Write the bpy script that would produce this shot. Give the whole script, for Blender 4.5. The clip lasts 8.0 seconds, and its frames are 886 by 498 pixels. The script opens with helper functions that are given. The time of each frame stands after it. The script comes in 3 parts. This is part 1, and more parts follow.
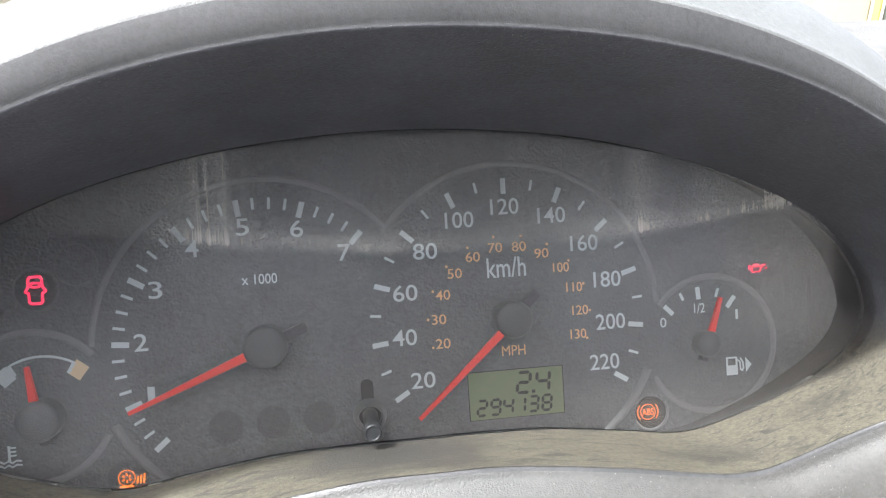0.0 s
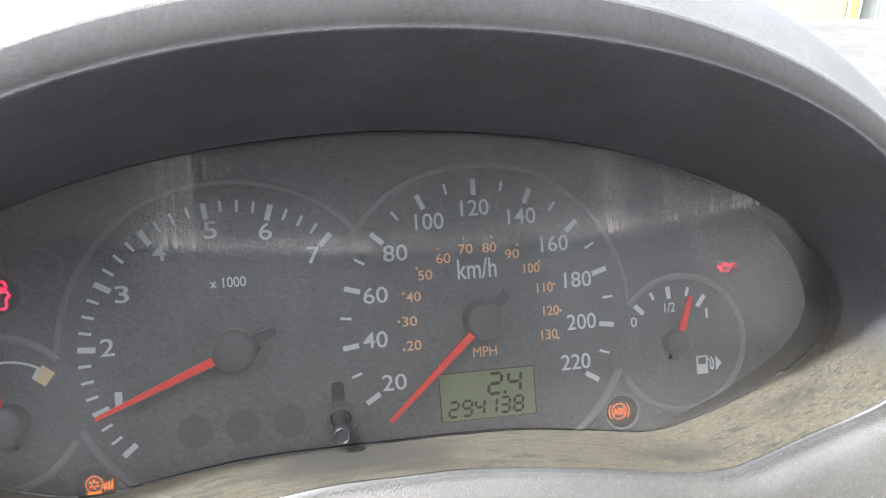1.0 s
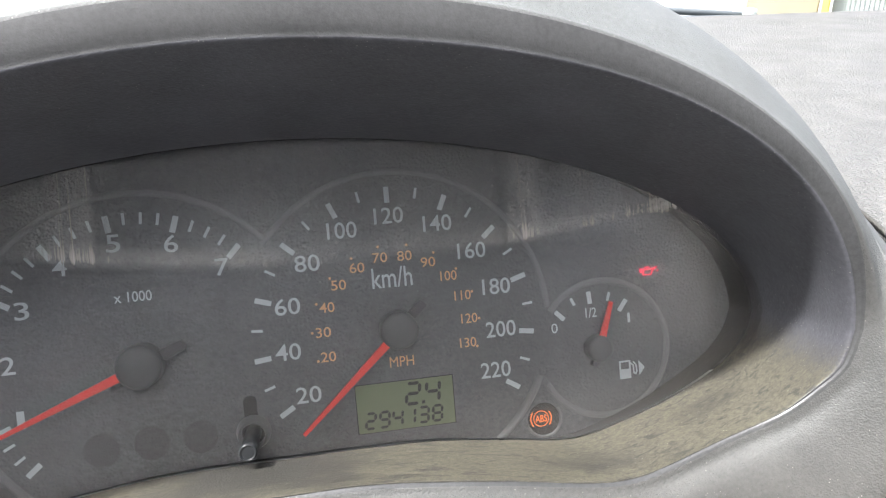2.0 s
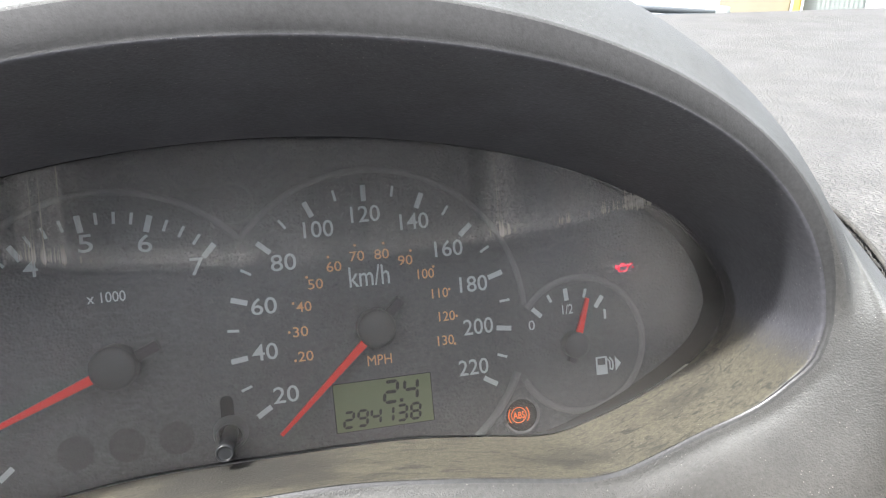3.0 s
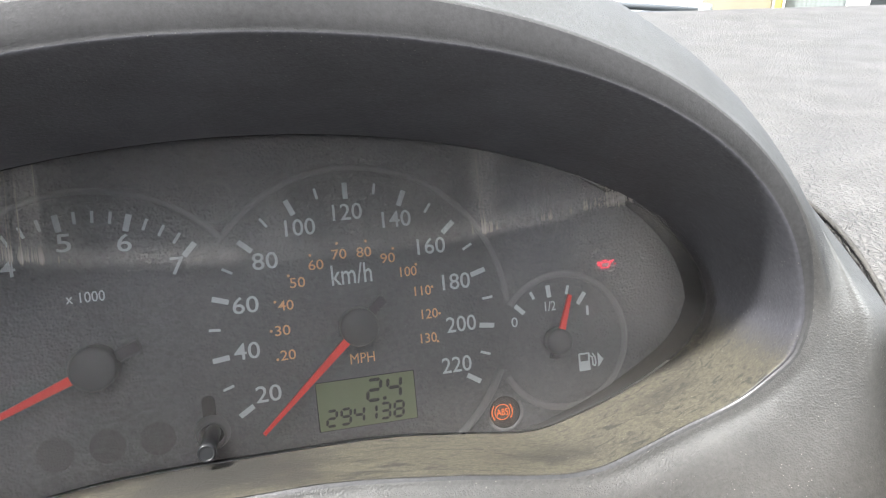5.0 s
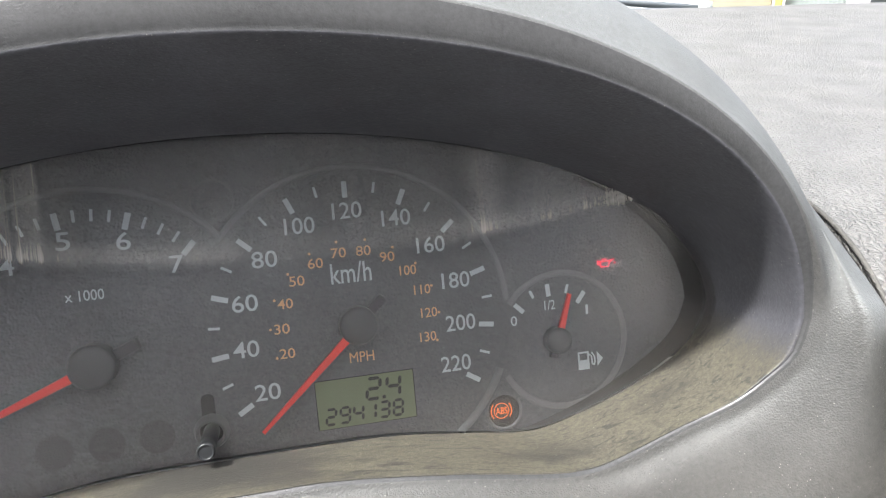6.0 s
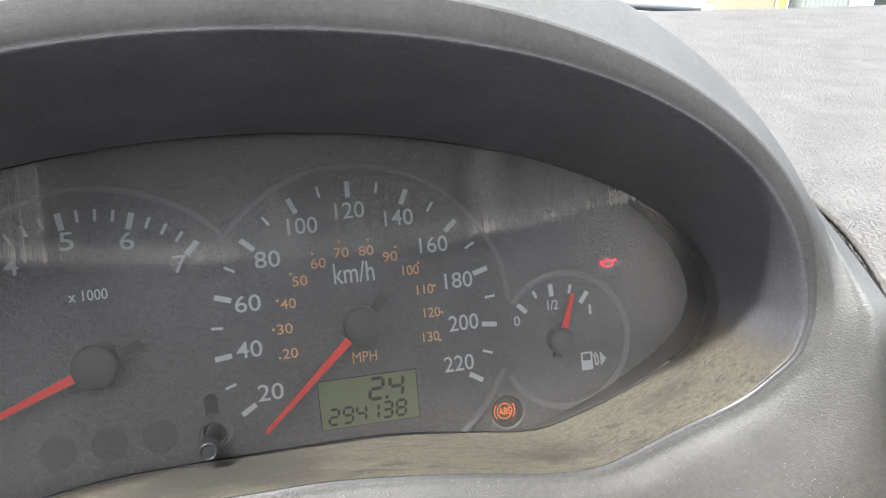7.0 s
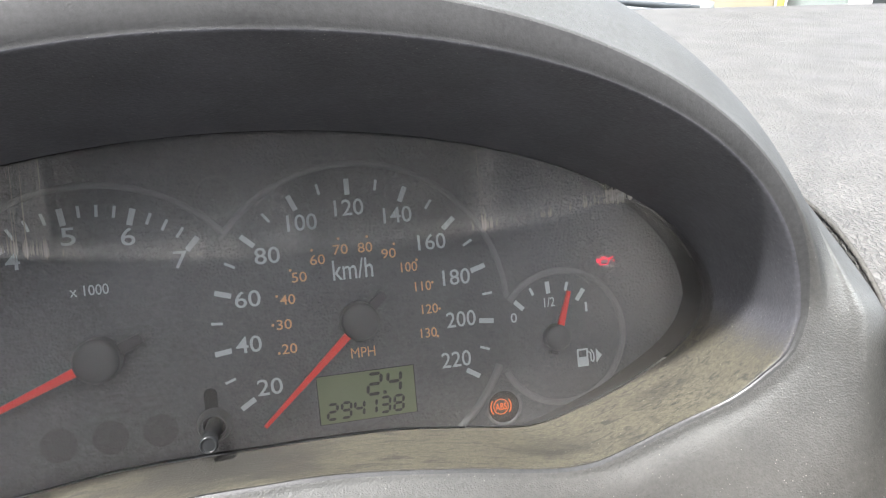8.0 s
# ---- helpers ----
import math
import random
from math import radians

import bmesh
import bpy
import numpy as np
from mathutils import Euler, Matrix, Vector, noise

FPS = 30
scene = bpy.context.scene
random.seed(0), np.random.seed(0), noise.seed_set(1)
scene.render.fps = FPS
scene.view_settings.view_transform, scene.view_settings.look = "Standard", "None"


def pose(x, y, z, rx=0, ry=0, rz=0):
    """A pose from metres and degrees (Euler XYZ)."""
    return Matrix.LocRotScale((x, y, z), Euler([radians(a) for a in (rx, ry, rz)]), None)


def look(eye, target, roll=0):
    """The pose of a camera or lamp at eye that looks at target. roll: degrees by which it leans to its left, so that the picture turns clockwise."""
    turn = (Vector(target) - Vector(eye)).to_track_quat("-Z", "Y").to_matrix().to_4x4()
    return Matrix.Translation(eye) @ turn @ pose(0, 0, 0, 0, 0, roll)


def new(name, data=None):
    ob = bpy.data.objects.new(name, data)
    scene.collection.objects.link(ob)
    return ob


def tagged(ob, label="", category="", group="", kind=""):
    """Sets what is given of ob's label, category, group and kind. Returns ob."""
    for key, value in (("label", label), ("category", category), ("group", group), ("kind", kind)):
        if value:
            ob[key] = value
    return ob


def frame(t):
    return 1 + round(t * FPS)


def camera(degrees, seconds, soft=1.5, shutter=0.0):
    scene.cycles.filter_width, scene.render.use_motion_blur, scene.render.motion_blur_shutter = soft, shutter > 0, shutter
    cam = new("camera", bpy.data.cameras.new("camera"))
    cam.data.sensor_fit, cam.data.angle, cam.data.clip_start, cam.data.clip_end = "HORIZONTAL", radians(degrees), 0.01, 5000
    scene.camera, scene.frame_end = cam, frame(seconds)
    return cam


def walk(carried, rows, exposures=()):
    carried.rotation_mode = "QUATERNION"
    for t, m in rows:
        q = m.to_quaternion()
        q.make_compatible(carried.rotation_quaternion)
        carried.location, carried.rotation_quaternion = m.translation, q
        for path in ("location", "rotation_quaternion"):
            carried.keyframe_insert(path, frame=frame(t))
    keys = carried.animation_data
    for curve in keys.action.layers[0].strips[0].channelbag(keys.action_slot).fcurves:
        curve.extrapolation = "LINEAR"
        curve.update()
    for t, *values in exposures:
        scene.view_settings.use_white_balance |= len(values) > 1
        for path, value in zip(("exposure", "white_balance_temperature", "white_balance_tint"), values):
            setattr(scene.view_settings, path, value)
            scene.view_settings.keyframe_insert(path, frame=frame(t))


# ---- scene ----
# Frame of reference: the dial plate leans back by LEANBACK degrees; "dial" coordinates have x right, y into the
# dashboard and z up along the plate, with the speedometer's axis as origin.
LEANBACK = 22.0
TW = pose(0, 0, 0, -LEANBACK)

cam = camera(63.015, 8.0, soft=1.2)
ROWS = [
    (0, -0.0544, -0.2379, 0.0310, 88.48, 3.46, -7.97),
    (0.5, -0.0499, -0.2382, 0.0317, 88.34, 3.73, -8.53),
    (1, -0.0493, -0.2382, 0.0317, 88.28, 3.83, -9.14),
    (1.5, -0.0328, -0.2383, 0.0356, 87.67, 4.04, -9.82),
    (1.7, -0.0249, -0.2381, 0.0341, 87.90, 4.44, -9.83),
    (3, -0.0243, -0.2384, 0.0344, 87.44, 5.01, -11.95),
    (3.5, -0.0244, -0.2394, 0.0339, 87.56, 5.15, -12.67),
    (4, -0.0238, -0.2377, 0.0339, 87.53, 5.22, -13.03),
    (4.5, -0.0232, -0.2385, 0.0338, 87.37, 5.33, -13.04),
    (6, -0.0229, -0.2383, 0.0351, 86.85, 5.17, -13.09),
    (6.5, -0.0236, -0.2380, 0.0339, 87.18, 5.24, -13.13),
    (7, -0.0229, -0.2384, 0.0335, 87.24, 5.26, -12.83),
    (7.5, -0.0228, -0.2397, 0.0331, 87.29, 5.16, -12.71),
    (8, -0.0235, -0.2407, 0.0345, 86.80, 4.91, -13.00),
]
walk(cam, [(t, TW @ pose(x, y, z, rx, ry, rz)) for t, x, y, z, rx, ry, rz in ROWS],
     exposures=[(0.0, 2.86, 6180, 10), (1.0, 2.82, 6200, 10), (1.5, 2.68, 6250, 10), (3.0, 2.49, 6310, 10), (8.0, 2.49, 6340, 10)])

# ---- daylight: a bright overcast sky over the car ----
world = bpy.data.worlds.new("sky")
scene.world = world
world.use_nodes = True
wn = world.node_tree
sky = wn.nodes.new("ShaderNodeTexSky")
sky.sky_type = "NISHITA"
sky.sun_disc = False
sky.sun_elevation, sky.sun_rotation = radians(66), radians(235)
sky.air_density, sky.dust_density, sky.ozone_density = 1.0, 4.0, 0.6
veil = wn.nodes.new("ShaderNodeHueSaturation")
veil.inputs["Saturation"].default_value = 0.35
wn.links.new(sky.outputs[0], veil.inputs["Color"])
wn.links.new(veil.outputs[0], wn.nodes["Background"].inputs[0])
wn.nodes["Background"].inputs[1].default_value = 0.105

sun = new("sun", bpy.data.lights.new("sun", "SUN"))
sun.data.energy, sun.data.angle, sun.data.color = 2.1, radians(4), (1.0, 0.985, 0.96)
sun.matrix_world = look((-0.60, -0.12, 1.0), (0, 0, 0))


# ---- materials ----
def material(name, colour, rough=0.5, metal=0.0, spec=0.5):
    m = bpy.data.materials.new(name)
    m.use_nodes = True
    b = m.node_tree.nodes["Principled BSDF"]
    b.inputs["Base Color"].default_value = (*colour, 1)
    b.inputs["Roughness"].default_value = rough
    b.inputs["Metallic"].default_value = metal
    b.inputs["Specular IOR Level"].default_value = spec
    return m


class Nodes:
    """Short hand for building a node tree."""

    def __init__(self, m):
        self.t = m.node_tree
        self.bsdf = self.t.nodes.get("Principled BSDF")
        self.out = self.t.nodes.get("Material Output")
        tc = self.t.nodes.new("ShaderNodeTexCoord")
        self.coord = tc.outputs["Object"]

    def node(self, kind, **sockets):
        n = self.t.nodes.new(kind)
        for k, v in sockets.items():
            self.put(n.inputs[k.replace("_", " ")], v)
        return n

    def put(self, socket, v):
        if isinstance(v, bpy.types.NodeSocket):
            self.t.links.new(v, socket)
        else:
            socket.default_value = v

    def scaled(self, sx, sy, sz):
        n = self.t.nodes.new("ShaderNodeMapping")
        self.put(n.inputs["Vector"], self.coord)
        n.inputs["Scale"].default_value = (sx, sy, sz)
        return n.outputs[0]

    def noise(self, scale, detail=3.0, rough=0.55, vector=None, distortion=0.0):
        n = self.node("ShaderNodeTexNoise", Vector=vector or self.coord, Scale=scale, Detail=detail, Roughness=rough, Distortion=distortion)
        return n.outputs["Fac"]

    def voronoi(self, scale, feature="F1", vector=None, jitter=1.0):
        n = self.t.nodes.new("ShaderNodeTexVoronoi")
        n.feature = feature
        self.put(n.inputs["Vector"], vector or self.coord)
        n.inputs["Scale"].default_value = scale
        n.inputs["Randomness"].default_value = jitter
        return n.outputs["Distance"]

    def ramp(self, fac, stops):
        n = self.t.nodes.new("ShaderNodeValToRGB")
        self.put(n.inputs[0], fac)
        e = n.color_ramp.elements
        while len(e) < len(stops):
            e.new(0.5)
        for el, (p, c) in zip(e, stops):
            el.position = p
            el.color = (*c, 1) if isinstance(c, tuple) else (c, c, c, 1)
        return n.outputs[0]

    def math(self, op, a, b=0.0, clamp=False):
        n = self.t.nodes.new("ShaderNodeMath")
        n.operation, n.use_clamp = op, clamp
        self.put(n.inputs[0], a)
        self.put(n.inputs[1], b)
        return n.outputs[0]

    def mix(self, fac, a, b):
        n = self.t.nodes.new("ShaderNodeMix")
        n.data_type = "RGBA"
        self.put(n.inputs[0], fac)
        self.put(n.inputs[6], a if isinstance(a, bpy.types.NodeSocket) else (*a, 1))
        self.put(n.inputs[7], b if isinstance(b, bpy.types.NodeSocket) else (*b, 1))
        return n.outputs[2]

    def bump(self, height, strength, distance, normal=None):
        n = self.node("ShaderNodeBump", Height=height, Strength=strength, Distance=distance)
        if normal:
            self.put(n.inputs["Normal"], normal)
        return n.outputs[0]

    def up(self):
        g = self.t.nodes.new("ShaderNodeNewGeometry")
        s = self.t.nodes.new("ShaderNodeSeparateXYZ")
        self.put(s.inputs[0], g.outputs["Normal"])
        return s.outputs["Z"]


def grained_plastic(name, colour, grain, depth, rough=0.5, dust=0.0, dust_light_colour=(0.092, 0.084, 0.060), specks=True, wiped=0.0, wrinkles=0.7, lies=(0.22, 0.72), above=None):
    """Moulded dashboard plastic with a leather-like grain; what faces up takes dust on the bezel, painted-in sky light
    on hood and lip.
    """
    m = material(name, colour, rough)
    k = Nodes(m)
    cells = k.voronoi(grain, "SMOOTH_F1", k.scaled(1, 1, 1))
    fine = k.noise(grain * 2.1, 3.0)
    wrinkle = k.noise(grain * 0.55, 2.0, 0.5, None, 1.2)
    h = k.math("ADD", k.math("MULTIPLY", cells, 0.9), k.math("MULTIPLY", fine, 0.5))
    h = k.math("ADD", h, k.math("MULTIPLY", wrinkle, wrinkles))
    k.put(k.bsdf.inputs["Normal"], k.bump(h, 1.0, depth))
    mottle = k.math("ADD", k.math("MULTIPLY", k.noise(35, 4.0), 0.5), k.math("MULTIPLY", k.noise(650, 3.0, 0.7), 0.5))
    tone = k.ramp(mottle, [(0.35, tuple(c * 0.72 for c in colour)), (0.65, tuple(c * 1.3 for c in colour))])
    k.put(k.bsdf.inputs["Roughness"], k.ramp(k.noise(22, 4.0), [(0.3, rough - 0.07), (0.7, rough + 0.08)]))
    base = tone
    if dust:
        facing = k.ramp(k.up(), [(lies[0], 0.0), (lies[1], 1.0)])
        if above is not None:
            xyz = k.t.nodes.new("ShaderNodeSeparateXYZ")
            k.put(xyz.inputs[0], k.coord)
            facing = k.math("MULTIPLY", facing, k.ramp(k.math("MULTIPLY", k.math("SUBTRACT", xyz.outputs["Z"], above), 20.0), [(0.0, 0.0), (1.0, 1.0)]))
        wipes = 1.0
        if wiped:
            # broad rubbed patches, and short scuffs within them
            rubbed = k.ramp(k.noise(26, 4.0, 0.6, k.scaled(0.8, 1.5, 1.5), 0.6), [(0.38, 0.18), (0.48, 1.0)])
            scuffs = k.ramp(k.noise(230, 4.0, 0.7, k.scaled(0.32, 1.5, 1.5), 1.0), [(0.375, 0.0), (0.46, 1.0)])
            wipes = k.math("MULTIPLY", rubbed, scuffs)
            # rubbed bare by fingers under the trip button
            here = k.t.nodes.new("ShaderNodeVectorMath")
            here.operation = "DISTANCE"
            k.put(here.inputs[0], k.scaled(0.45, 1.0, 1.0))
            here.inputs[1].default_value = (-0.0200, -0.026, -0.034)
            near = k.math("ADD", here.outputs["Value"], k.math("MULTIPLY", k.math("SUBTRACT", k.noise(150, 4.0, 0.7), 0.5), 0.014))
            wipes = k.math("MULTIPLY", wipes, k.ramp(k.math("MULTIPLY", near, 50.0), [(0.42, 0.05), (0.80, 1.0)]))
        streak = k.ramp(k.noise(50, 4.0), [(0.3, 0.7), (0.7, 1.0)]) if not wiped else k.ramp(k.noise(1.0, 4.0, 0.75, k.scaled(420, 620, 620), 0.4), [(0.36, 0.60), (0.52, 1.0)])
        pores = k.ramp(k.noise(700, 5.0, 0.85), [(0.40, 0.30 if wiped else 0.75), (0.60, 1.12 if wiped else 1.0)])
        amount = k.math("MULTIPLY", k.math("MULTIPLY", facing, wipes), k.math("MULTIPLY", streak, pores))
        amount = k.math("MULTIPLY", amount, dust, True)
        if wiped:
            # up-facing plastic set darker; the lighter base makes up for weak ambient light
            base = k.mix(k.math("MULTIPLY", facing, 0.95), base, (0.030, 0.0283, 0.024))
        base = k.mix(amount, base, dust_light_colour)
    if specks:
        dots = k.ramp(k.voronoi(620), [(0.07, 1.0), (0.12, 0.0)])
        some = k.ramp(k.noise(120, 3.0), [(0.38, 0.0), (0.58, 1.0)])
        base = k.mix(k.math("MULTIPLY", k.math("MULTIPLY", dots, some), 0.7), base, (0.26, 0.25, 0.215))
    k.put(k.bsdf.inputs["Base Color"], base)
    return m


# pale tone on up-facing hood and lip is sky sheen painted into the colour
HOOD = grained_plastic("hood_plastic", (0.050, 0.048, 0.043), 1900, 0.00017, 0.56, wrinkles=0.1, dust=1.0, dust_light_colour=(0.141, 0.146, 0.142), lies=(0.05, 0.72), above=-0.05)
LIP = grained_plastic("hood_lip_plastic", (0.043, 0.0425, 0.0415), 2100, 0.00006, 0.54, specks=False, wrinkles=0.1, dust=1.0, dust_light_colour=(0.112, 0.113, 0.109), lies=(0.36, 0.95), above=-0.015)
# hands have worn the lip smooth along its lower edge
_k = Nodes(LIP)
_low = _k.t.nodes.new("ShaderNodeSeparateXYZ")
_k.put(_low.inputs[0], _k.coord)
_k.put(_k.bsdf.inputs["Roughness"], _k.ramp(_k.math("MULTIPLY", _k.math("ADD", _low.outputs["Z"], 0.04), 20.0), [(0.15, 0.34), (0.75, 0.55)]))
BEZEL = grained_plastic("dusty_bezel_plastic", (0.062, 0.0615, 0.068), 1400, 0.00010, 0.5, dust=1.0, wiped=1.0, wrinkles=0.1)
DASH = grained_plastic("dashboard_leather_grain", (0.108, 0.104, 0.096), 560, 0.0026, 0.52, specks=False)
_k = Nodes(DASH)
_bent = _k.t.nodes.new("ShaderNodeVectorMath")
_bent.operation = "MULTIPLY_ADD"
_wob = _k.t.nodes.new("ShaderNodeTexNoise")
_wob.inputs["Scale"].default_value = 160
_k.put(_wob.inputs["Vector"], _k.coord)
_k.put(_bent.inputs[0], _wob.outputs["Color"])
_bent.inputs[1].default_value = (0.006, 0.006, 0.006)
_k.put(_bent.inputs[2], _k.scaled(1.0, 0.75, 1.0))
_cell = _k.ramp(_k.voronoi(430, "DISTANCE_TO_EDGE", _bent.outputs[0]), [(0.0, 0.0), (0.30, 1.0)])
_fold = _k.noise(1.0, 2.0, 0.5, _k.scaled(420, 520, 420), 0.8)
_k.put(_k.bsdf.inputs["Normal"], _k.bump(_k.math("ADD", _k.math("ADD", _cell, _k.math("MULTIPLY", _fold, 0.4)), _k.math("MULTIPLY", _k.noise(1300, 3.0), 0.25)), 1.0, 0.0006))
SEAM = grained_plastic("seam_rubber", (0.062, 0.058, 0.051), 900, 0.0005, 0.7, specks=False)
DARK = grained_plastic("black_plastic", (0.02, 0.02, 0.022), 900, 0.00005, 0.5, specks=False)

PLATE = material("dial_plate_black", (0.08, 0.081, 0.082), 0.5)
_k = Nodes(PLATE)
_grain = _k.noise(1500, 2.0, 0.6)
_k.put(_k.bsdf.inputs["Normal"], _k.bump(_k.math("ADD", _k.math("MULTIPLY", _grain, 0.7), _k.math("MULTIPLY", _k.voronoi(1150, "SMOOTH_F1"), 1.2)), 1.0, 0.00034))
_pebble = _k.ramp(_k.noise(1.0, 3.0, 0.6, _k.scaled(560, 560, 820), 0.6), [(0.36, 0.85), (0.64, 1.15)])
_tone = _k.t.nodes.new("ShaderNodeVectorMath")
_tone.operation = "SCALE"
_k.put(_tone.inputs[0], _k.ramp(_k.noise(60, 4.0), [(0.3, (0.124, 0.126, 0.131)), (0.7, (0.148, 0.150, 0.155))]))
_k.put(_tone.inputs["Scale"], _pebble)
_k.put(_k.bsdf.inputs["Base Color"], _tone.outputs[0])

RIM = material("dial_rim_grey", (0.205, 0.207, 0.211), 0.45)
_k = Nodes(RIM)
_k.put(_k.bsdf.inputs["Normal"], _k.bump(_k.noise(1300, 3.0), 0.7, 0.00012))
FAINT = material("lamp_ring_grey", (0.165, 0.167, 0.171), 0.5)
BLANK = material("blank_lamp_window", (0.098, 0.098, 0.100), 0.6)
_k = Nodes(BLANK)
_k.put(_k.bsdf.inputs["Normal"], _k.bump(_k.noise(1500, 2.0), 1.0, 0.0003))
_k.put(_k.bsdf.inputs["Base Color"], _k.ramp(_k.noise(1.0, 3.0, 0.6, _k.scaled(620, 620, 820)), [(0.36, (0.092, 0.092, 0.094)), (0.64, (0.118, 0.118, 0.121))]))
WHITE = material("printed_white", (0.58, 0.63, 0.645), 0.6)
ORANGE = material("printed_orange", (0.80, 0.47, 0.25), 0.6)
TAN = material("printed_tan", (0.70, 0.54, 0.34), 0.6)
RED = material("needle_red", (0.95, 0.065, 0.05), 0.45)
TAIL = material("counterweight_black", (0.085, 0.085, 0.088), 0.5)
HUB = material("needle_hub_black", (0.105, 0.106, 0.109), 0.42)
_k = Nodes(HUB)
_k.put(_k.bsdf.inputs["Normal"], _k.bump(_k.noise(1200, 2.0), 0.5, 0.0001))
WELL = material("lamp_well_black", (0.022, 0.021, 0.022), 0.55)
SLOT = material("slot_black", (0.008, 0.008, 0.009), 0.5)
LCD = material("lcd_green", (0.20, 0.225, 0.125), 0.35)
_k = Nodes(LCD)
_k.put(_k.bsdf.inputs["Base Color"], _k.ramp(_k.noise(70, 3.0), [(0.3, (0.170, 0.203, 0.108)), (0.7, (0.20, 0.237, 0.132))]))
SEGMENT = material("lcd_segment", (0.018, 0.02, 0.014), 0.5)
COLLAR = material("collar_grey", (0.15, 0.152, 0.156), 0.32)
GLOSS = material("trip_button_gloss", (0.018, 0.019, 0.020), 0.32)


def lamp_material(name, colour, strength):
    m = material(name, tuple(c * 0.2 for c in colour), 0.5)
    b = m.node_tree.nodes["Principled BSDF"]
    b.inputs["Emission Color"].default_value = (*colour, 1)
    b.inputs["Emission Strength"].default_value = strength
    return m


GLOW_RED = lamp_material("lit_red_symbol", (1.0, 0.03, 0.08), 0.30)
GLOW_ORANGE = lamp_material("lit_orange_symbol", (1.0, 0.21, 0.03), 0.26)


FILM_LOW, REFLECTION_HIGH = 0.04, 0.32


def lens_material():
    """Clear cover lens: see-through, with a thin gloss and a haze of dust; above a curved bend, a streaky reflection is
    painted in.
    """
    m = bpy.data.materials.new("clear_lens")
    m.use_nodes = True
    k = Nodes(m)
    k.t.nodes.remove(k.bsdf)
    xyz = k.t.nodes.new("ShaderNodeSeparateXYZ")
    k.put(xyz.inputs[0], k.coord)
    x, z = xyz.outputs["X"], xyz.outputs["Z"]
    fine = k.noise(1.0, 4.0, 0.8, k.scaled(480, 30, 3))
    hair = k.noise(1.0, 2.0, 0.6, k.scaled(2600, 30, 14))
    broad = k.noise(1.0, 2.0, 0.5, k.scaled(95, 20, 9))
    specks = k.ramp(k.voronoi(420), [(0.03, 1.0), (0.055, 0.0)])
    # height over the bend, in metres; the painted reflection ends raggedly
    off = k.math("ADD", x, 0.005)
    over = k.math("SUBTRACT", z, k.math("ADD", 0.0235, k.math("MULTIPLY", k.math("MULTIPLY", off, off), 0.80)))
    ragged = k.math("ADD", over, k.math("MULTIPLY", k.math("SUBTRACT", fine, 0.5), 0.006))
    reflection_top = k.ramp(k.math("MULTIPLY", ragged, 100.0), [(0.0, 0.0), (0.22, 1.0)])
    # how bright the painted reflection is along the lens
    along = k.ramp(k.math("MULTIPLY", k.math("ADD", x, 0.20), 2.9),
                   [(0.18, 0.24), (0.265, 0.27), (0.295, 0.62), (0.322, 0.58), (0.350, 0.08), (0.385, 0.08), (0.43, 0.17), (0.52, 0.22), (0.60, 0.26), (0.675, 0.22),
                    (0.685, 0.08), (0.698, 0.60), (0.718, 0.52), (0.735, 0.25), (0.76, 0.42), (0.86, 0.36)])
    band = k.math("MULTIPLY", reflection_top, k.ramp(k.math("MULTIPLY", ragged, 100.0), [(0.30, 1.0), (0.80, 0.0)]))
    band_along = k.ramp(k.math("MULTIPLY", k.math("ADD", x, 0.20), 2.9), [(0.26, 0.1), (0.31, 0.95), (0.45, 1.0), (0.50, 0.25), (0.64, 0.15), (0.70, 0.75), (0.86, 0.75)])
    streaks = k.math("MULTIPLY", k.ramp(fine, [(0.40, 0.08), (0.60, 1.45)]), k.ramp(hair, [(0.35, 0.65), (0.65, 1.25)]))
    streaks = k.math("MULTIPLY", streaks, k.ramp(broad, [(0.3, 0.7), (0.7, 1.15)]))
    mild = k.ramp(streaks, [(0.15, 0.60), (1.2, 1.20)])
    # painted reflection: streaks over the bend plus a bright band along it
    thick = k.math("ADD", k.math("MULTIPLY", k.math("MULTIPLY", reflection_top, along), streaks), k.math("MULTIPLY", k.math("MULTIPLY", band, band_along), k.math("MULTIPLY", mild, 0.62)))
    film_glare = k.math("ADD", FILM_LOW, k.math("MULTIPLY", thick, REFLECTION_HIGH))
    # light on the far end of the dials, painted on the lens as a pale patch
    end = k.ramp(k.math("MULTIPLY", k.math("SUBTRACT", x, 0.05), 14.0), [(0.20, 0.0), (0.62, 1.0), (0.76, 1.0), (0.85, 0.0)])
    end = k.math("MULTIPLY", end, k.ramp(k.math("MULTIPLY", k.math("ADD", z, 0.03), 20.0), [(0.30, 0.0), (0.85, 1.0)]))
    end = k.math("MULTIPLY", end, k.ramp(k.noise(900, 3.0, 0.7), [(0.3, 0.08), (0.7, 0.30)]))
    film_glare = k.math("ADD", k.math("ADD", film_glare, end), k.math("MULTIPLY", specks, 0.10), True)
    across = k.t.nodes.new("ShaderNodeCombineXYZ")
    across.inputs[0].default_value = 1.0
    clear = k.node("ShaderNodeBsdfTransparent", Color=(0.93, 0.94, 0.94, 1))
    gloss = k.node("ShaderNodeBsdfAnisotropic", Color=(1.0, 0.96, 0.92, 1), Roughness=0.15, Anisotropy=0.50, Tangent=across.outputs[0])
    # one diffuse layer carries both the dust haze and the painted reflection
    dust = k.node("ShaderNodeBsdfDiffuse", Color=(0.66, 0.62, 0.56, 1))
    fres = k.node("ShaderNodeFresnel", IOR=1.5)
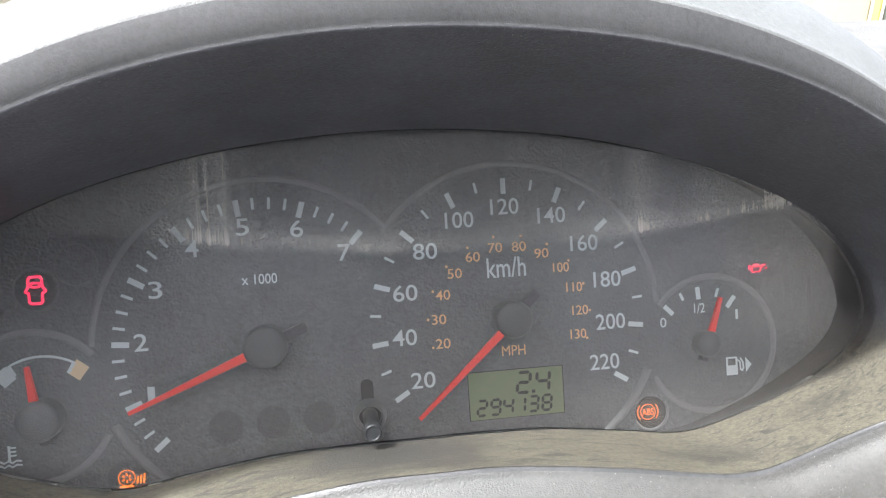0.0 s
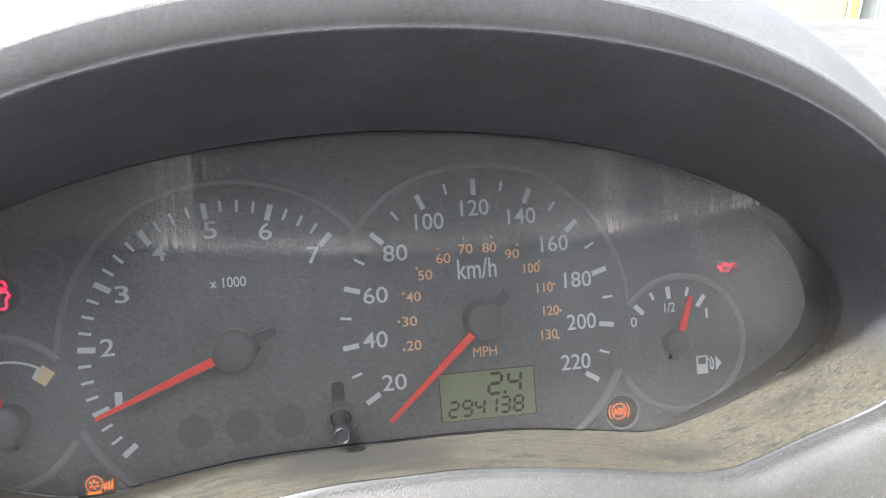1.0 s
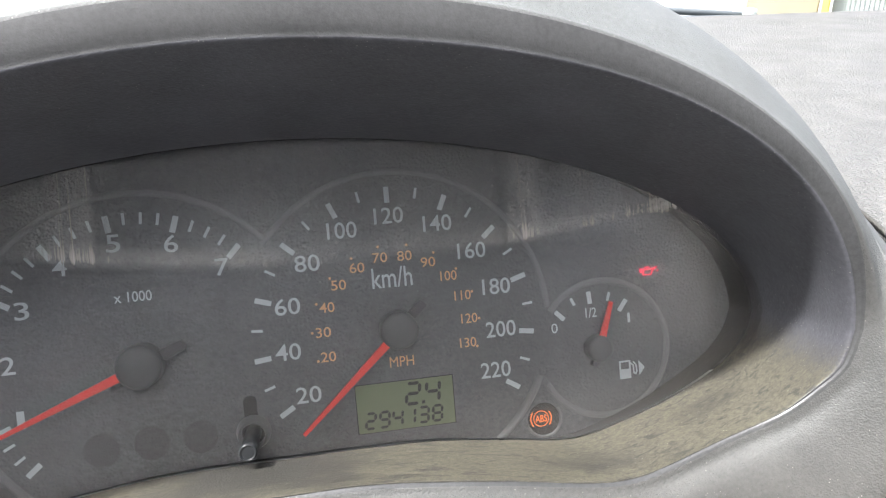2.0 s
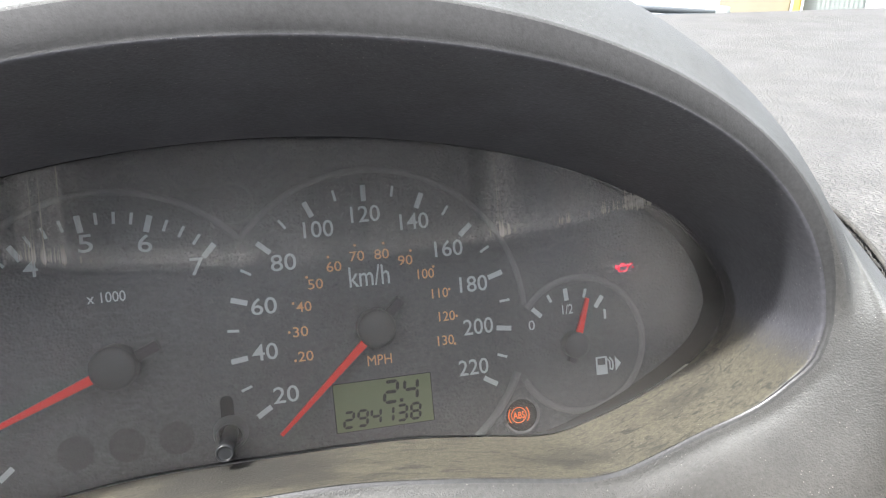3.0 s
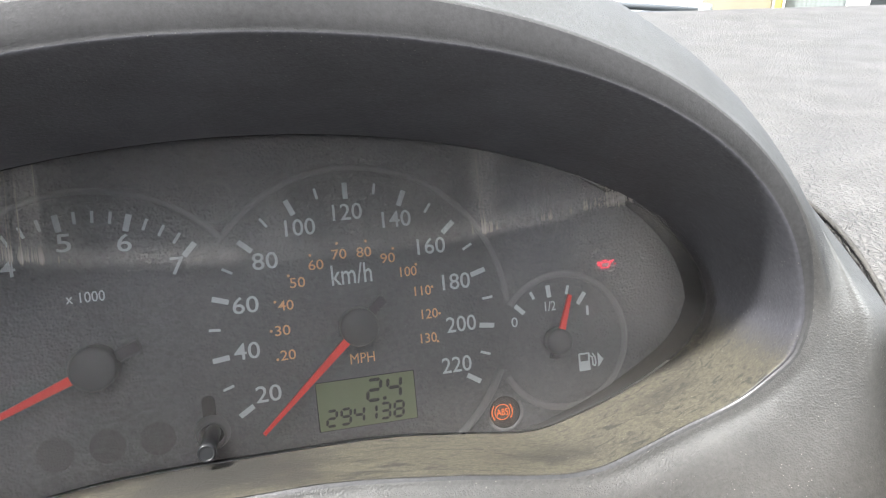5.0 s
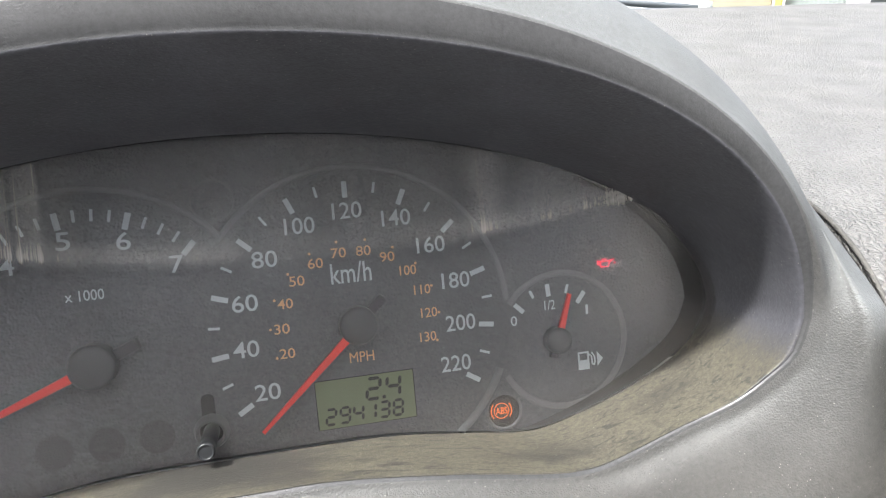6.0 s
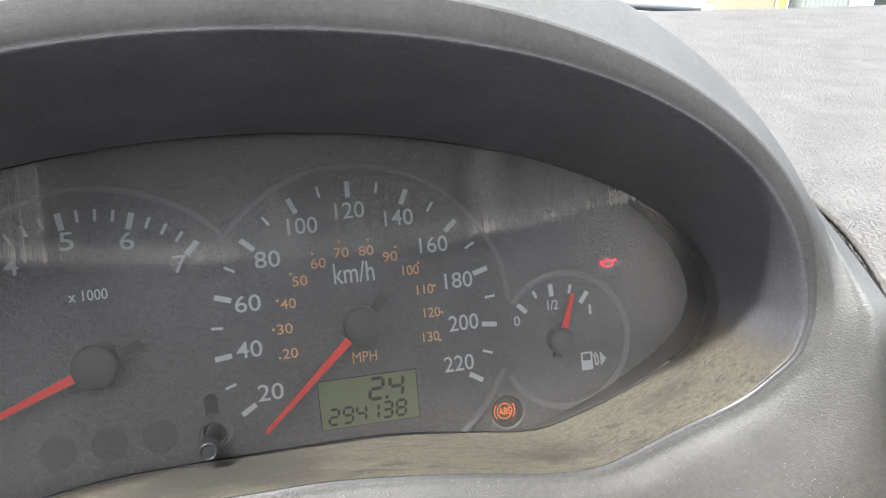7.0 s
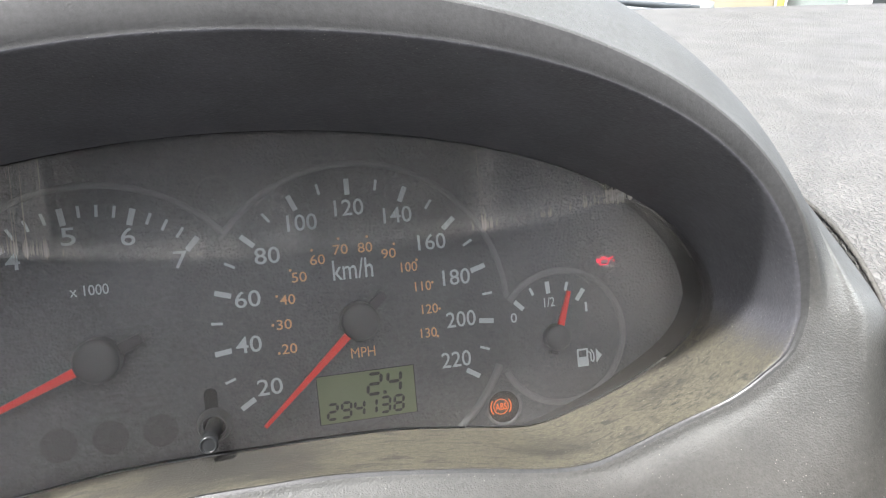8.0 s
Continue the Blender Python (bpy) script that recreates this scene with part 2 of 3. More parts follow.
    a = k.node("ShaderNodeMixShader", Fac=fres.outputs[0])
    k.put(a.inputs[1], clear.outputs[0])
    k.put(a.inputs[2], gloss.outputs[0])
    b = k.node("ShaderNodeMixShader", Fac=film_glare)
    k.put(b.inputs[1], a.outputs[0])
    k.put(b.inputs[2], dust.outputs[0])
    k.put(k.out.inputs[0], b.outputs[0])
    return m


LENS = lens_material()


# ---- mesh helpers ----
def thing(name, label, category, base=(0, 0, 0), group="", kind="", local=True):
    """An Empty at its base that carries the parts of one thing; base in dial coordinates (or in the world)."""
    ob = new(name)
    ob.empty_display_size = 0.02
    ob.matrix_world = (TW if local else Matrix()) @ Matrix.Translation(base)
    return tagged(ob, label, category, group, kind)


def part(name, bm, mat, parent=None, label="", smooth=False):
    """Links a bmesh as one mesh object; its vertices are in dial coordinates if the top of the chain is."""
    me = bpy.data.meshes.new(name)
    bmesh.ops.recalc_face_normals(bm, faces=bm.faces)
    bm.to_mesh(me)
    bm.free()
    return part_of_mesh(name, me, mat, parent, label, smooth)


def part_of_mesh(name, me, mat, parent=None, label="", smooth=False):
    me.materials.append(mat)
    if smooth:
        for p in me.polygons:
            p.use_smooth = True
    ob = new(name, me)
    if parent:
        ob.parent = parent
        if parent.data is None:
            base = parent.matrix_basis.to_3x3().inverted() @ parent.matrix_basis.translation
            ob.matrix_basis = Matrix.Translation(-base)
    if label:
        tagged(ob, label)
    return ob


def ring_points(c, r, y, n, a0=0.0, a1=360.0):
    """Points on a circle round c in the dial plane, angles clockwise from straight up."""
    return [Vector((c[0] + r * math.sin(radians(a0 + (a1 - a0) * i / n)), y, c[1] + r * math.cos(radians(a0 + (a1 - a0) * i / n)))) for i in range(n)]


def prism(bm, outline, y0, y1, inset=0.0):
    """A solid from an outline in the dial plane (x, z), from depth y0 (back) to y1 (front), its front edge eased by inset."""
    c = Vector((sum(p[0] for p in outline) / len(outline), sum(p[1] for p in outline) / len(outline)))
    back = [bm.verts.new((p[0], y0, p[1])) for p in outline]
    front = []
    for p in outline:
        d = Vector((p[0], p[1])) - c
        q = c + d * max(0.0, 1 - inset / max(d.length, 1e-6))
        front.append(bm.verts.new((q.x, y1, q.y)))
    n = len(outline)
    for i in range(n):
        bm.faces.new((back[i], back[(i + 1) % n], front[(i + 1) % n], front[i]))
    bm.faces.new(front)
    bm.faces.new(back[::-1])
    return bm


def circle2(c, r, n=40):
    return [(c[0] + r * math.sin(2 * math.pi * i / n), c[1] + r * math.cos(2 * math.pi * i / n)) for i in range(n)]


def lathe(bm, c, profile, n=48):
    """Turns a profile of (radius, y) round the axis through c at right angles to the dial."""
    rows = []
    for r, y in profile:
        if r < 1e-6:
            rows.append([bm.verts.new((c[0], y, c[1]))])
        else:
            rows.append([bm.verts.new((c[0] + r * math.sin(2 * math.pi * i / n), y, c[1] + r * math.cos(2 * math.pi * i / n))) for i in range(n)])
    for a, b in zip(rows, rows[1:]):
        for i in range(n):
            j = (i + 1) % n
            if len(a) == 1 and len(b) > 1:
                bm.faces.new((a[0], b[i], b[j]))
            elif len(b) == 1 and len(a) > 1:
                bm.faces.new((a[i], b[0], a[j]))
            elif len(a) > 1:
                bm.faces.new((a[i], b[i], b[j], a[j]))
    return bm


def arc_ridge(bm, c, r, width, a0, a1, height, n=72, y=0.0):
    """A low rounded ridge along an arc (clockwise from straight up), standing out of the plate."""
    section = [(-0.5, 0.0), (-0.3, 0.75), (0.0, 1.0), (0.3, 0.75), (0.5, 0.0)]
    rows = []
    for i in range(n + 1):
        a = radians(a0 + (a1 - a0) * i / n)
        rows.append([bm.verts.new((c[0] + (r + s * width) * math.sin(a), y - h * height + 0.0002, c[1] + (r + s * width) * math.cos(a))) for s, h in section])
    for p, q in zip(rows, rows[1:]):
        for i in range(4):
            bm.faces.new((p[i], p[i + 1], q[i + 1], q[i]))
    return bm


def bar(bm, c, angle, r0, r1, width, y0, y1):
    """A bar along a radius."""
    a = radians(angle)
    u, v = Vector((math.sin(a), math.cos(a))), Vector((math.cos(a), -math.sin(a)))
    c = Vector(c)
    return prism(bm, [tuple(c + u * r + v * s) for r, s in ((r0, -width / 2), (r1, -width / 2), (r1, width / 2), (r0, width / 2))], y0, y1, 0.0)


def text_mesh(body, width, height, centre, y, weight=0.006):
    """A line of writing as a mesh in the dial plane, fitted to a width and height round its centre."""
    cu = bpy.data.curves.new("writing", "FONT")
    cu.body, cu.extrude, cu.offset, cu.resolution_u = body, 0.01, weight, 4
    tmp = bpy.data.objects.new("writing", cu)
    scene.collection.objects.link(tmp)
    me = bpy.data.meshes.new_from_object(tmp.evaluated_get(bpy.context.evaluated_depsgraph_get()))
    bpy.data.objects.remove(tmp)
    co = np.empty(len(me.vertices) * 3)
    me.vertices.foreach_get("co", co)
    co = co.reshape(-1, 3)
    lo, hi = co.min(0), co.max(0)
    s = (hi - lo)
    flat = np.empty_like(co)
    flat[:, 0] = centre[0] + (co[:, 0] - (lo[0] + hi[0]) / 2) * width / s[0]
    flat[:, 2] = centre[1] + (co[:, 1] - (lo[1] + hi[1]) / 2) * height / s[1]
    flat[:, 1] = y - (co[:, 2] - lo[2]) / s[2] * 0.00008
    me.vertices.foreach_set("co", flat.ravel())
    me.update()
    return me


def spline(knots, u):
    """Smooth curve through (u, value) knots (monotone-free Catmull-Rom)."""
    k = knots
    if u <= k[0][0]:
        return k[0][1]
    for i in range(len(k) - 1):
        if u <= k[i + 1][0]:
            p0 = k[i - 1] if i else (2 * k[0][0] - k[1][0], k[1][1])
            p1, p2 = k[i], k[i + 1]
            p3 = k[i + 2] if i + 2 < len(k) else (2 * p2[0] - p1[0], 2 * p2[1] - p1[1])
            m1 = (p2[1] - p0[1]) / (p2[0] - p0[0])
            m2 = (p3[1] - p1[1]) / (p3[0] - p1[0])
            h = p2[0] - p1[0]
            t = (u - p1[0]) / h
            return ((2 * t**3 - 3 * t**2 + 1) * p1[1] + (t**3 - 2 * t**2 + t) * h * m1 + (-2 * t**3 + 3 * t**2) * p2[1] + (t**3 - t**2) * h * m2)
    return k[-1][1]


def loft(rows, closed=True):
    bm = bmesh.new()
    vs = [[bm.verts.new(p) for p in row] for row in rows]
    for a, b in zip(vs, vs[1:]):
        n = len(a)
        for i in range(n if closed else n - 1):
            j = (i + 1) % n
            bm.faces.new((a[i], a[j], b[j], b[i]))
    return bm


# ---- the instrument pod: hood, lip, dusty lower bezel and cowl, one moulding of revolution-like rings ----
ZC = -0.005
LOWER_INNER = [(0.0, -0.0340), (0.040, -0.0345), (0.067, -0.0375), (0.088, -0.0400), (0.106, -0.0365), (0.127, -0.0295), (0.146, -0.0200), (0.154, -0.0120), (0.157, -0.005)]
LOWER_RIDGE = [(0.0, -0.0340), (0.020, -0.0343), (0.051, -0.0380), (0.082, -0.0430), (0.093, -0.0430), (0.101, -0.0412), (0.118, -0.0355), (0.136, -0.0285), (0.146, -0.0205), (0.151, -0.0140), (0.1535, -0.005)]
# a_top, b, y_top, a_tip, y_tip, ridge share, dz, y_low, centre, shoulder
RINGS = [
    (0.1570, 0.0680, -0.0120, 0.1570, -0.0120, 0.0, 0.0000, -0.0150, -0.0355, 0.000),
    (0.1545, 0.0757, -0.0420, 0.1560, -0.0380, 0.5, 0.0000, -0.0310, -0.0345, 0.015),
    (0.1520, 0.0822, -0.0665, 0.1535, -0.0580, 1.0, 0.0000, -0.0455, -0.0340, 0.031),
    (0.1540, 0.0852, -0.0702, 0.1550, -0.0620, 1.0, 0.0001, -0.0463, -0.0340, 0.028),
    (0.1580, 0.0937, -0.0712, 0.1559, -0.0630, 1.0, -0.0012, -0.0473, -0.0340, 0.016),
    (0.1590, 0.0965, -0.0698, 0.1588, -0.0652, 1.0, -0.0034, -0.0482, -0.0340, 0.018),
    (0.1620, 0.1085, -0.0640, 0.1605, -0.0665, 1.0, -0.0080, -0.0518, -0.0340, 0.020),
    (0.1650, 0.1160, -0.0550, 0.1635, -0.0700, 1.0, -0.0200, -0.0570, -0.0340, 0.028),
    (0.1690, 0.1190, -0.0430, 0.1665, -0.0735, 1.0, -0.0400, -0.0660, -0.0340, 0.028),
    (0.2135, 0.1120, 0.0128, 0.1745, -0.0710, 1.0, -0.0650, -0.0760, -0.0340, 0.000),
    (0.2140, 0.0950, 0.0600, 0.1755, -0.0670, 1.0, -0.1000, -0.0900, -0.0340, 0.000),
    (0.2145, 0.0700, 0.1200, 0.1765, -0.0510, 1.0, -0.1400, -0.0950, -0.0340, 0.000),
    (0.2145, 0.0500, 0.1600, 0.1765, -0.0210, 1.0, -0.2000, -0.0950, -0.0340, 0.000),
]


def ring(values, n=220):
    a, b, yt, at, yp, share, dz, yl, xc, shoulder = values
    pts = []
    for i in range(n):
        f = 2 * math.pi * i / n
        c, s = math.cos(f), math.sin(f)
        if i <= n // 2:
            s = max(s, 0.0)
            w = (1 - s**1.2) ** 4
            k = 1 + (shoulder if c > 0 else 0.0) * (2 * s * c) ** 2
            pts.append(Vector((xc + (a + (at - a) * w) * c * k, yt + (yp - yt) * w, ZC + b * s * k)))
        else:
            x = 0.5 * c + 0.5 * (2 * (f - math.pi) / math.pi - 1)
            u = abs(x)
            z0 = spline(LOWER_INNER, u * 0.157)
            z1 = spline(LOWER_RIDGE, u * 0.1535)
            w = u**8
            pts.append(Vector((xc + at * x * (1 + min(0.12, 3 * abs(dz)) * (1 - w)), yl + (yp - yl) * w, z0 + (z1 - z0) * share + dz * (1 - w))))
    return pts


def ring_between(i, t):
    """Values of a ring between ring i and the next, smoothly."""
    g = [RINGS[max(0, min(len(RINGS) - 1, j))] for j in (i - 1, i, i + 1, i + 2)]
    return [0.5 * (2 * p1 + (p2 - p0) * t + (2 * p0 - 5 * p1 + 4 * p2 - p3) * t * t + (3 * p1 - p0 - 3 * p2 + p3) * t**3) for p0, p1, p2, p3 in zip(*g)]


def rings(first, last, steps):
    out = [ring(ring_between(i, s / steps)) for i in range(first, last) for s in range(steps)]
    return out + [ring(RINGS[last])]


pod = thing("instrument_pod", "dark grey grained plastic instrument hood with dusty lower bezel", "dashboard", (-0.034, 0.05, -0.09))
edge_rows = rings(2, 3, 10)
part("inner_bezel", loft(rings(0, 2, 8)[:-1] + edge_rows[:8]), BEZEL, pod, "black inner bezel with tan dust on its lower ledge", True)
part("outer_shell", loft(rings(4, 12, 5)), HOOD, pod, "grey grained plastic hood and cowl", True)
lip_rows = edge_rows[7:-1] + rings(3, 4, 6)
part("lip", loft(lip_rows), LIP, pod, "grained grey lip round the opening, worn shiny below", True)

# ---- the instrument cluster ----
cluster = thing("instrument_cluster", "black instrument cluster with white scales, red needles, clear lens", "instrument panel", (-0.036, 0.01, -0.04))


def plate_outline(shrink, n=220):
    """The plate's edge; it stops short of the bezel at the fuel gauge's end, where the housing wall shows."""
    pts = []
    for i in range(n):
        f = 2 * math.pi * i / n
        c, s = math.cos(f), math.sin(f)
        x = c if i <= n // 2 else 0.5 * c + 0.5 * (2 * (f - math.pi) / math.pi - 1)
        a = 0.1645 - shrink - (0.0082 if x > 0 else 0.0) * min(1.0, abs(x) * 2)
        low = 1.12 - (0.12 * x**4 if x > 0 else 0.0)
        z = ZC + 0.072 * max(s, 0.0) if i <= n // 2 else ZC + (spline(LOWER_INNER, abs(x) * 0.157) - ZC) * low
        pts.append((-0.0355 + a * x, z))
    return pts


plate = part("dial_plate", prism(bmesh.new(), plate_outline(0.0005), 0.004, 0.0), PLATE, cluster, "finely grained black dial plate")
wall = loft([[Vector((x, 0.0005, z)) for x, z in plate_outline(0.0, 220)], [p + Vector((0, 0.0015, 0)) for p in ring(RINGS[0])]])
part("housing_wall", wall, DARK, cluster, "black housing wall", True)

# raised rims round the dials
SP, TA, FU, TE = (0.0, 0.0), (-0.0806, -0.0026), (0.0715, -0.0145), (-0.1520, -0.0165)
for centre, r, w, a0, a1, h in ((SP, 0.0520, 0.0024, -53.0, 88.0, 0.0007), (SP, 0.0522, 0.0030, 114.0, 143.0, 0.0016), (TA, 0.0535, 0.0024, -86.0, 49.0, 0.0007),
                                (TA, 0.0525, 0.0030, -143.0, -114.0, 0.0016), (FU, 0.0236, 0.0026, -52.0, 245.0, 0.0008), (TE, 0.0236, 0.0026, -245.0, 50.0, 0.0008)):
    part("dial_rim", arc_ridge(bmesh.new(), centre, r, w, a0, a1, h), RIM, cluster, "low grey rim round a dial", True)

# speedometer scale: 20 to 220 km/h
STEP = 24.3
for i in range(21):
    big = i % 2 == 0
    bm = bar(bmesh.new(), SP, STEP * (i / 2 - 5), 0.0418 if big else 0.0435, 0.0471, 0.0017 if big else 0.00085, 0.0001, -0.00012)
    part("tick_mark", bm, WHITE, plate)
for i in range(11):
    v = 20 * (i + 1)
    r = (0.0358, 0.0362, 0.0366, 0.0367, 0.0375, 0.0376, 0.0373, 0.0357, 0.0359, 0.0353, 0.0367)[i]
    a = radians((-121.0, -96.1, -72.7, -48.6, -25.1, -0.4, 25.0, 48.4, 72.5, 96.3, 118.6)[i])
    part_of_mesh("numeral", text_mesh(str(v), 0.0081 if v < 100 else 0.0104 if v > 199 else 0.0097, 0.0054, (r * math.sin(a) + (0.0004 if 99 < v < 200 else 0.0), r * math.cos(a)), -0.0001), WHITE, plate)
for i in range(12):
    v = 20 + 10 * i
    a = radians(-106.3 + 19.42 * i)
    r = 0.0243
    part_of_mesh("small_numeral", text_mesh(str(v), 0.0049 if v < 100 else 0.0056, 0.0033, (r * math.sin(a) + (0.0002 if v > 99 else 0.0), r * math.cos(a)), -0.0001), ORANGE, plate)
    a = radians(-106.6 + 19.55 * i)
    part("scale_dot", prism(bmesh.new(), circle2((0.0279 * math.sin(a), 0.0279 * math.cos(a)), 0.00045, 14), 0.0001, -0.00012), ORANGE, plate)
part_of_mesh("unit_writing", text_mesh("km/h", 0.0134, 0.0068, (-0.0004, 0.0172), -0.0001), WHITE, plate)
part_of_mesh("unit_writing", text_mesh("MPH", 0.0081, 0.0034, (0.0005, -0.0110), -0.0001, 0.0), ORANGE, plate)

# rev counter scale
for i in range(28):
    a = -130.3 + 6.415 * i
    big = i == 0 or (i - 3) % 4 == 0
    bm = bar(bmesh.new(), TA, a, 0.0422 if big else 0.0438, 0.0475, 0.0018 if big else 0.0009, 0.0001, -0.00012)
    part("tick_mark", bm, WHITE, plate)
for i in range(7):
    a = radians(-109.7 + 25.5 * i)
    part_of_mesh("numeral", text_mesh(str(i + 1), 0.0022 if i == 0 else 0.0042, 0.0055, (TA[0] + 0.0387 * math.sin(a), TA[1] + 0.0387 * math.cos(a)), -0.0001), WHITE, plate)
part_of_mesh("unit_writing", text_mesh("x 1000", 0.0112, 0.0033, (-0.0815, 0.0188), -0.0001), WHITE, plate)

# fuel scale
FC = (0.0689, -0.0141)
for a, r0, w in ((-45.4, 0.0155, 0.0016), (-24.3, 0.0170, 0.0010), (-4.7, 0.0155, 0.0016), (17.8, 0.0166, 0.0010), (37.5, 0.0150, 0.0016)):
    part("tick_mark", bar(bmesh.new(), FC, a, r0, 0.0198, w, 0.0001, -0.00012), WHITE, plate)
for body, w, c in (("0", 0.0023, (0.0541, -0.0058)), ("1/2", 0.0040, (0.0677, -0.0017)), ("1", 0.0009, (0.0815, -0.0049))):
    part_of_mesh("small_numeral", text_mesh(body, w, 0.0034, c, -0.0001), WHITE, plate)

# temperature scale
TC = (-0.1491, -0.0196)
bm = arc_ridge(bmesh.new(), TC, 0.0190, 0.0012, -29.0, 31.0, 0.0003, 40)
part("scale_arc", bm, WHITE, plate)
for a in (-29.0, 31.0):
    part("tick_mark", bar(bmesh.new(), TC, a, 0.0155, 0.0192, 0.0011, 0.0001, -0.00014), WHITE, plate)
part("scale_block", bar(bmesh.new(), TC, -38.0, 0.0145, 0.0195, 0.0045, 0.0001, -0.00012), WHITE, plate, "white cold mark")
part("scale_block", bar(bmesh.new(), TC, 38.0, 0.0152, 0.0202, 0.0045, 0.0001, -0.00012), TAN, plate, "tan hot mark")


def needle(name, c, angle, reach, start, w0, w1, hub_r, tail, mat_label, y=-0.0055):
    bm = bmesh.new()
    a = radians(angle)
    u, v = Vector((math.sin(a), math.cos(a))), Vector((math.cos(a), -math.sin(a)))
    cc = Vector(c)
    prism(bm, [tuple(cc + u * r + v * s) for r, s in ((start, -w0 / 2), (reach, -w1 / 2), (reach, w1 / 2), (start, w0 / 2))], y + 0.0008, y - 0.0006, 0.0001)
    ob = part(name, bm, RED, cluster, mat_label)
    bm = lathe(bmesh.new(), c, [(hub_r * 1.01, 0.0), (hub_r * 1.01, y), (hub_r, y - 0.0005), (hub_r * 0.96, y - 0.0011), (hub_r * 0.86, y - 0.0017), (hub_r * 0.66, y - 0.0023), (hub_r * 0.35, y - 0.0028), (0.0, y - 0.0029)])
    hub = part("hub", bm, HUB, ob, "black domed hub", True)
    bm = bmesh.new()
    prism(bm, [tuple(cc - u * r + v * s) for r, s in ((0.0, -w0 * 0.62), (tail, -w0 * 0.62), (tail + 0.0003, 0.0), (tail, w0 * 0.62), (0.0, w0 * 0.62))], -0.0010, -0.0032, 0.0002)
    part("counterweight", bm, TAIL, ob, "black counterweight")
    return ob


needle("speedometer_needle", SP, -132.2, 0.0448, 0.0050, 0.0026, 0.0011, 0.0062, 0.0122, "red speedometer needle")
needle("tachometer_needle", TA, -112.0, 0.0455, 0.0058, 0.0028, 0.0012, 0.0068, 0.0142, "red rev counter needle")
needle("fuel_needle", FC, 18.5, 0.0168, 0.0040, 0.0022, 0.0011, 0.0046, 0.0062, "red fuel needle", -0.0030)
needle("temperature_needle", TC, -7.0, 0.0170, 0.0050, 0.0026, 0.0012, 0.0064, 0.0080, "red temperature needle", -0.0050)

# liquid crystal display
bm = prism(bmesh.new(), [(-0.0159, -0.0173), (0.0172, -0.0173), (0.0172, -0.0338), (-0.0159, -0.0338)], 0.0001, -0.00008)
frame_ob = part("display_frame", bm, SLOT, cluster, "black display surround")
bm = prism(bmesh.new(), [(-0.0157, -0.0176), (0.0169, -0.0176), (0.0169, -0.0336), (-0.0155, -0.0336)], 0.0, -0.00016)
display = part("display", bm, LCD, cluster, "grey-green liquid crystal display")
SEGS = {"0": "abcdef", "1": "bc", "2": "abged", "3": "abgcd", "4": "fgbc", "8": "abcdefg", "9": "abcdfg"}


def digit(ch, c, w, h, t):
    """One seven-segment digit, slightly slanted."""
    bm = bmesh.new()
    g = t * 0.18
    hw, hh = w / 2, h / 2
    lines = {"a": ((-hw, hh), (hw, hh)), "g": ((-hw, 0), (hw, 0)), "d": ((-hw, -hh), (hw, -hh)), "f": ((-hw, 0), (-hw, hh)), "b": ((hw, 0), (hw, hh)), "e": ((-hw, -hh), (-hw, 0)), "c": ((hw, -hh), (hw, 0))}
    for s in SEGS[ch]:
        (x0, z0), (x1, z1) = lines[s]
        p, q = Vector((x0, z0)), Vector((x1, z1))
        d = (q - p).normalized()
        p, q = p + d * g, q - d * g
        nrm = Vector((-d.y, d.x)) * t / 2
        out = [p, p + d * t / 2 + nrm, q - d * t / 2 + nrm, q, q - d * t / 2 - nrm, p + d * t / 2 - nrm]
        prism(bm, [(c[0] + o.x + 0.10 * o.y, c[1] + o.y) for o in out], -0.0001, -0.00022)
    return bm


for ch, x in (("2", 0.0033), ("4", 0.0100)):
    part("display_digit", digit(ch, (x, -0.0222), 0.0043, 0.0068, 0.0011), SEGMENT, display)
part("display_point", prism(bmesh.new(), [(0.0060, -0.0260), (0.0071, -0.0260), (0.0071, -0.0249), (0.0060, -0.0249)], -0.0001, -0.00022), SEGMENT, display)
for ch, x in zip("294138", (-0.0114, -0.0068, -0.0024, 0.0018, 0.0064, 0.0110)):
    part("display_digit", digit(ch, (x, -0.0297), 0.0030, 0.0050, 0.0009), SEGMENT, display)

# blank warning-lamp windows
for c, r in (((-0.0950, -0.0280), 0.0054), ((-0.0801, -0.0277), 0.0054), ((-0.0653, -0.0276), 0.0053)):
    part("blank_lamp", prism(bmesh.new(), circle2(c, r), 0.0001, -0.00005), BLANK, cluster, "round unlit lamp window")
for c, r in (((-0.0418, 0.0443), 0.0065), ((-0.1368, 0.0269), 0.0064), ((0.0540, 0.0340), 0.0052), ((0.0680, 0.0270), 0.0050), ((-0.1489, 0.0200), 0.0066)):
    part("lamp_ring", arc_ridge(bmesh.new(), c, r, 0.0009, 0, 360, 0.00028, 48), FAINT, cluster, "faint raised ring round a lamp", True)
for c in ((-0.1489, 0.0200), (-0.1655, 0.0075)):
    part("blank_lamp", prism(bmesh.new(), circle2(c, 0.0060), 0.0001, -0.00005), BLANK, cluster, "round dark lamp window")

# ABS lamp in its round well
AB = (0.0478, -0.0366)
well = part("abs_lamp", prism(bmesh.new(), circle2(AB, 0.0056), 0.0001, -0.00006), WELL, cluster, "round well with lit orange brake warning lamp")
part("well_ring", arc_ridge(bmesh.new(), AB, 0.0061, 0.0012, 55, 250, 0.0010, 40), RIM, well, "grey ring", True)
AS = (AB[0] - 0.0010, AB[1] + 0.0002)
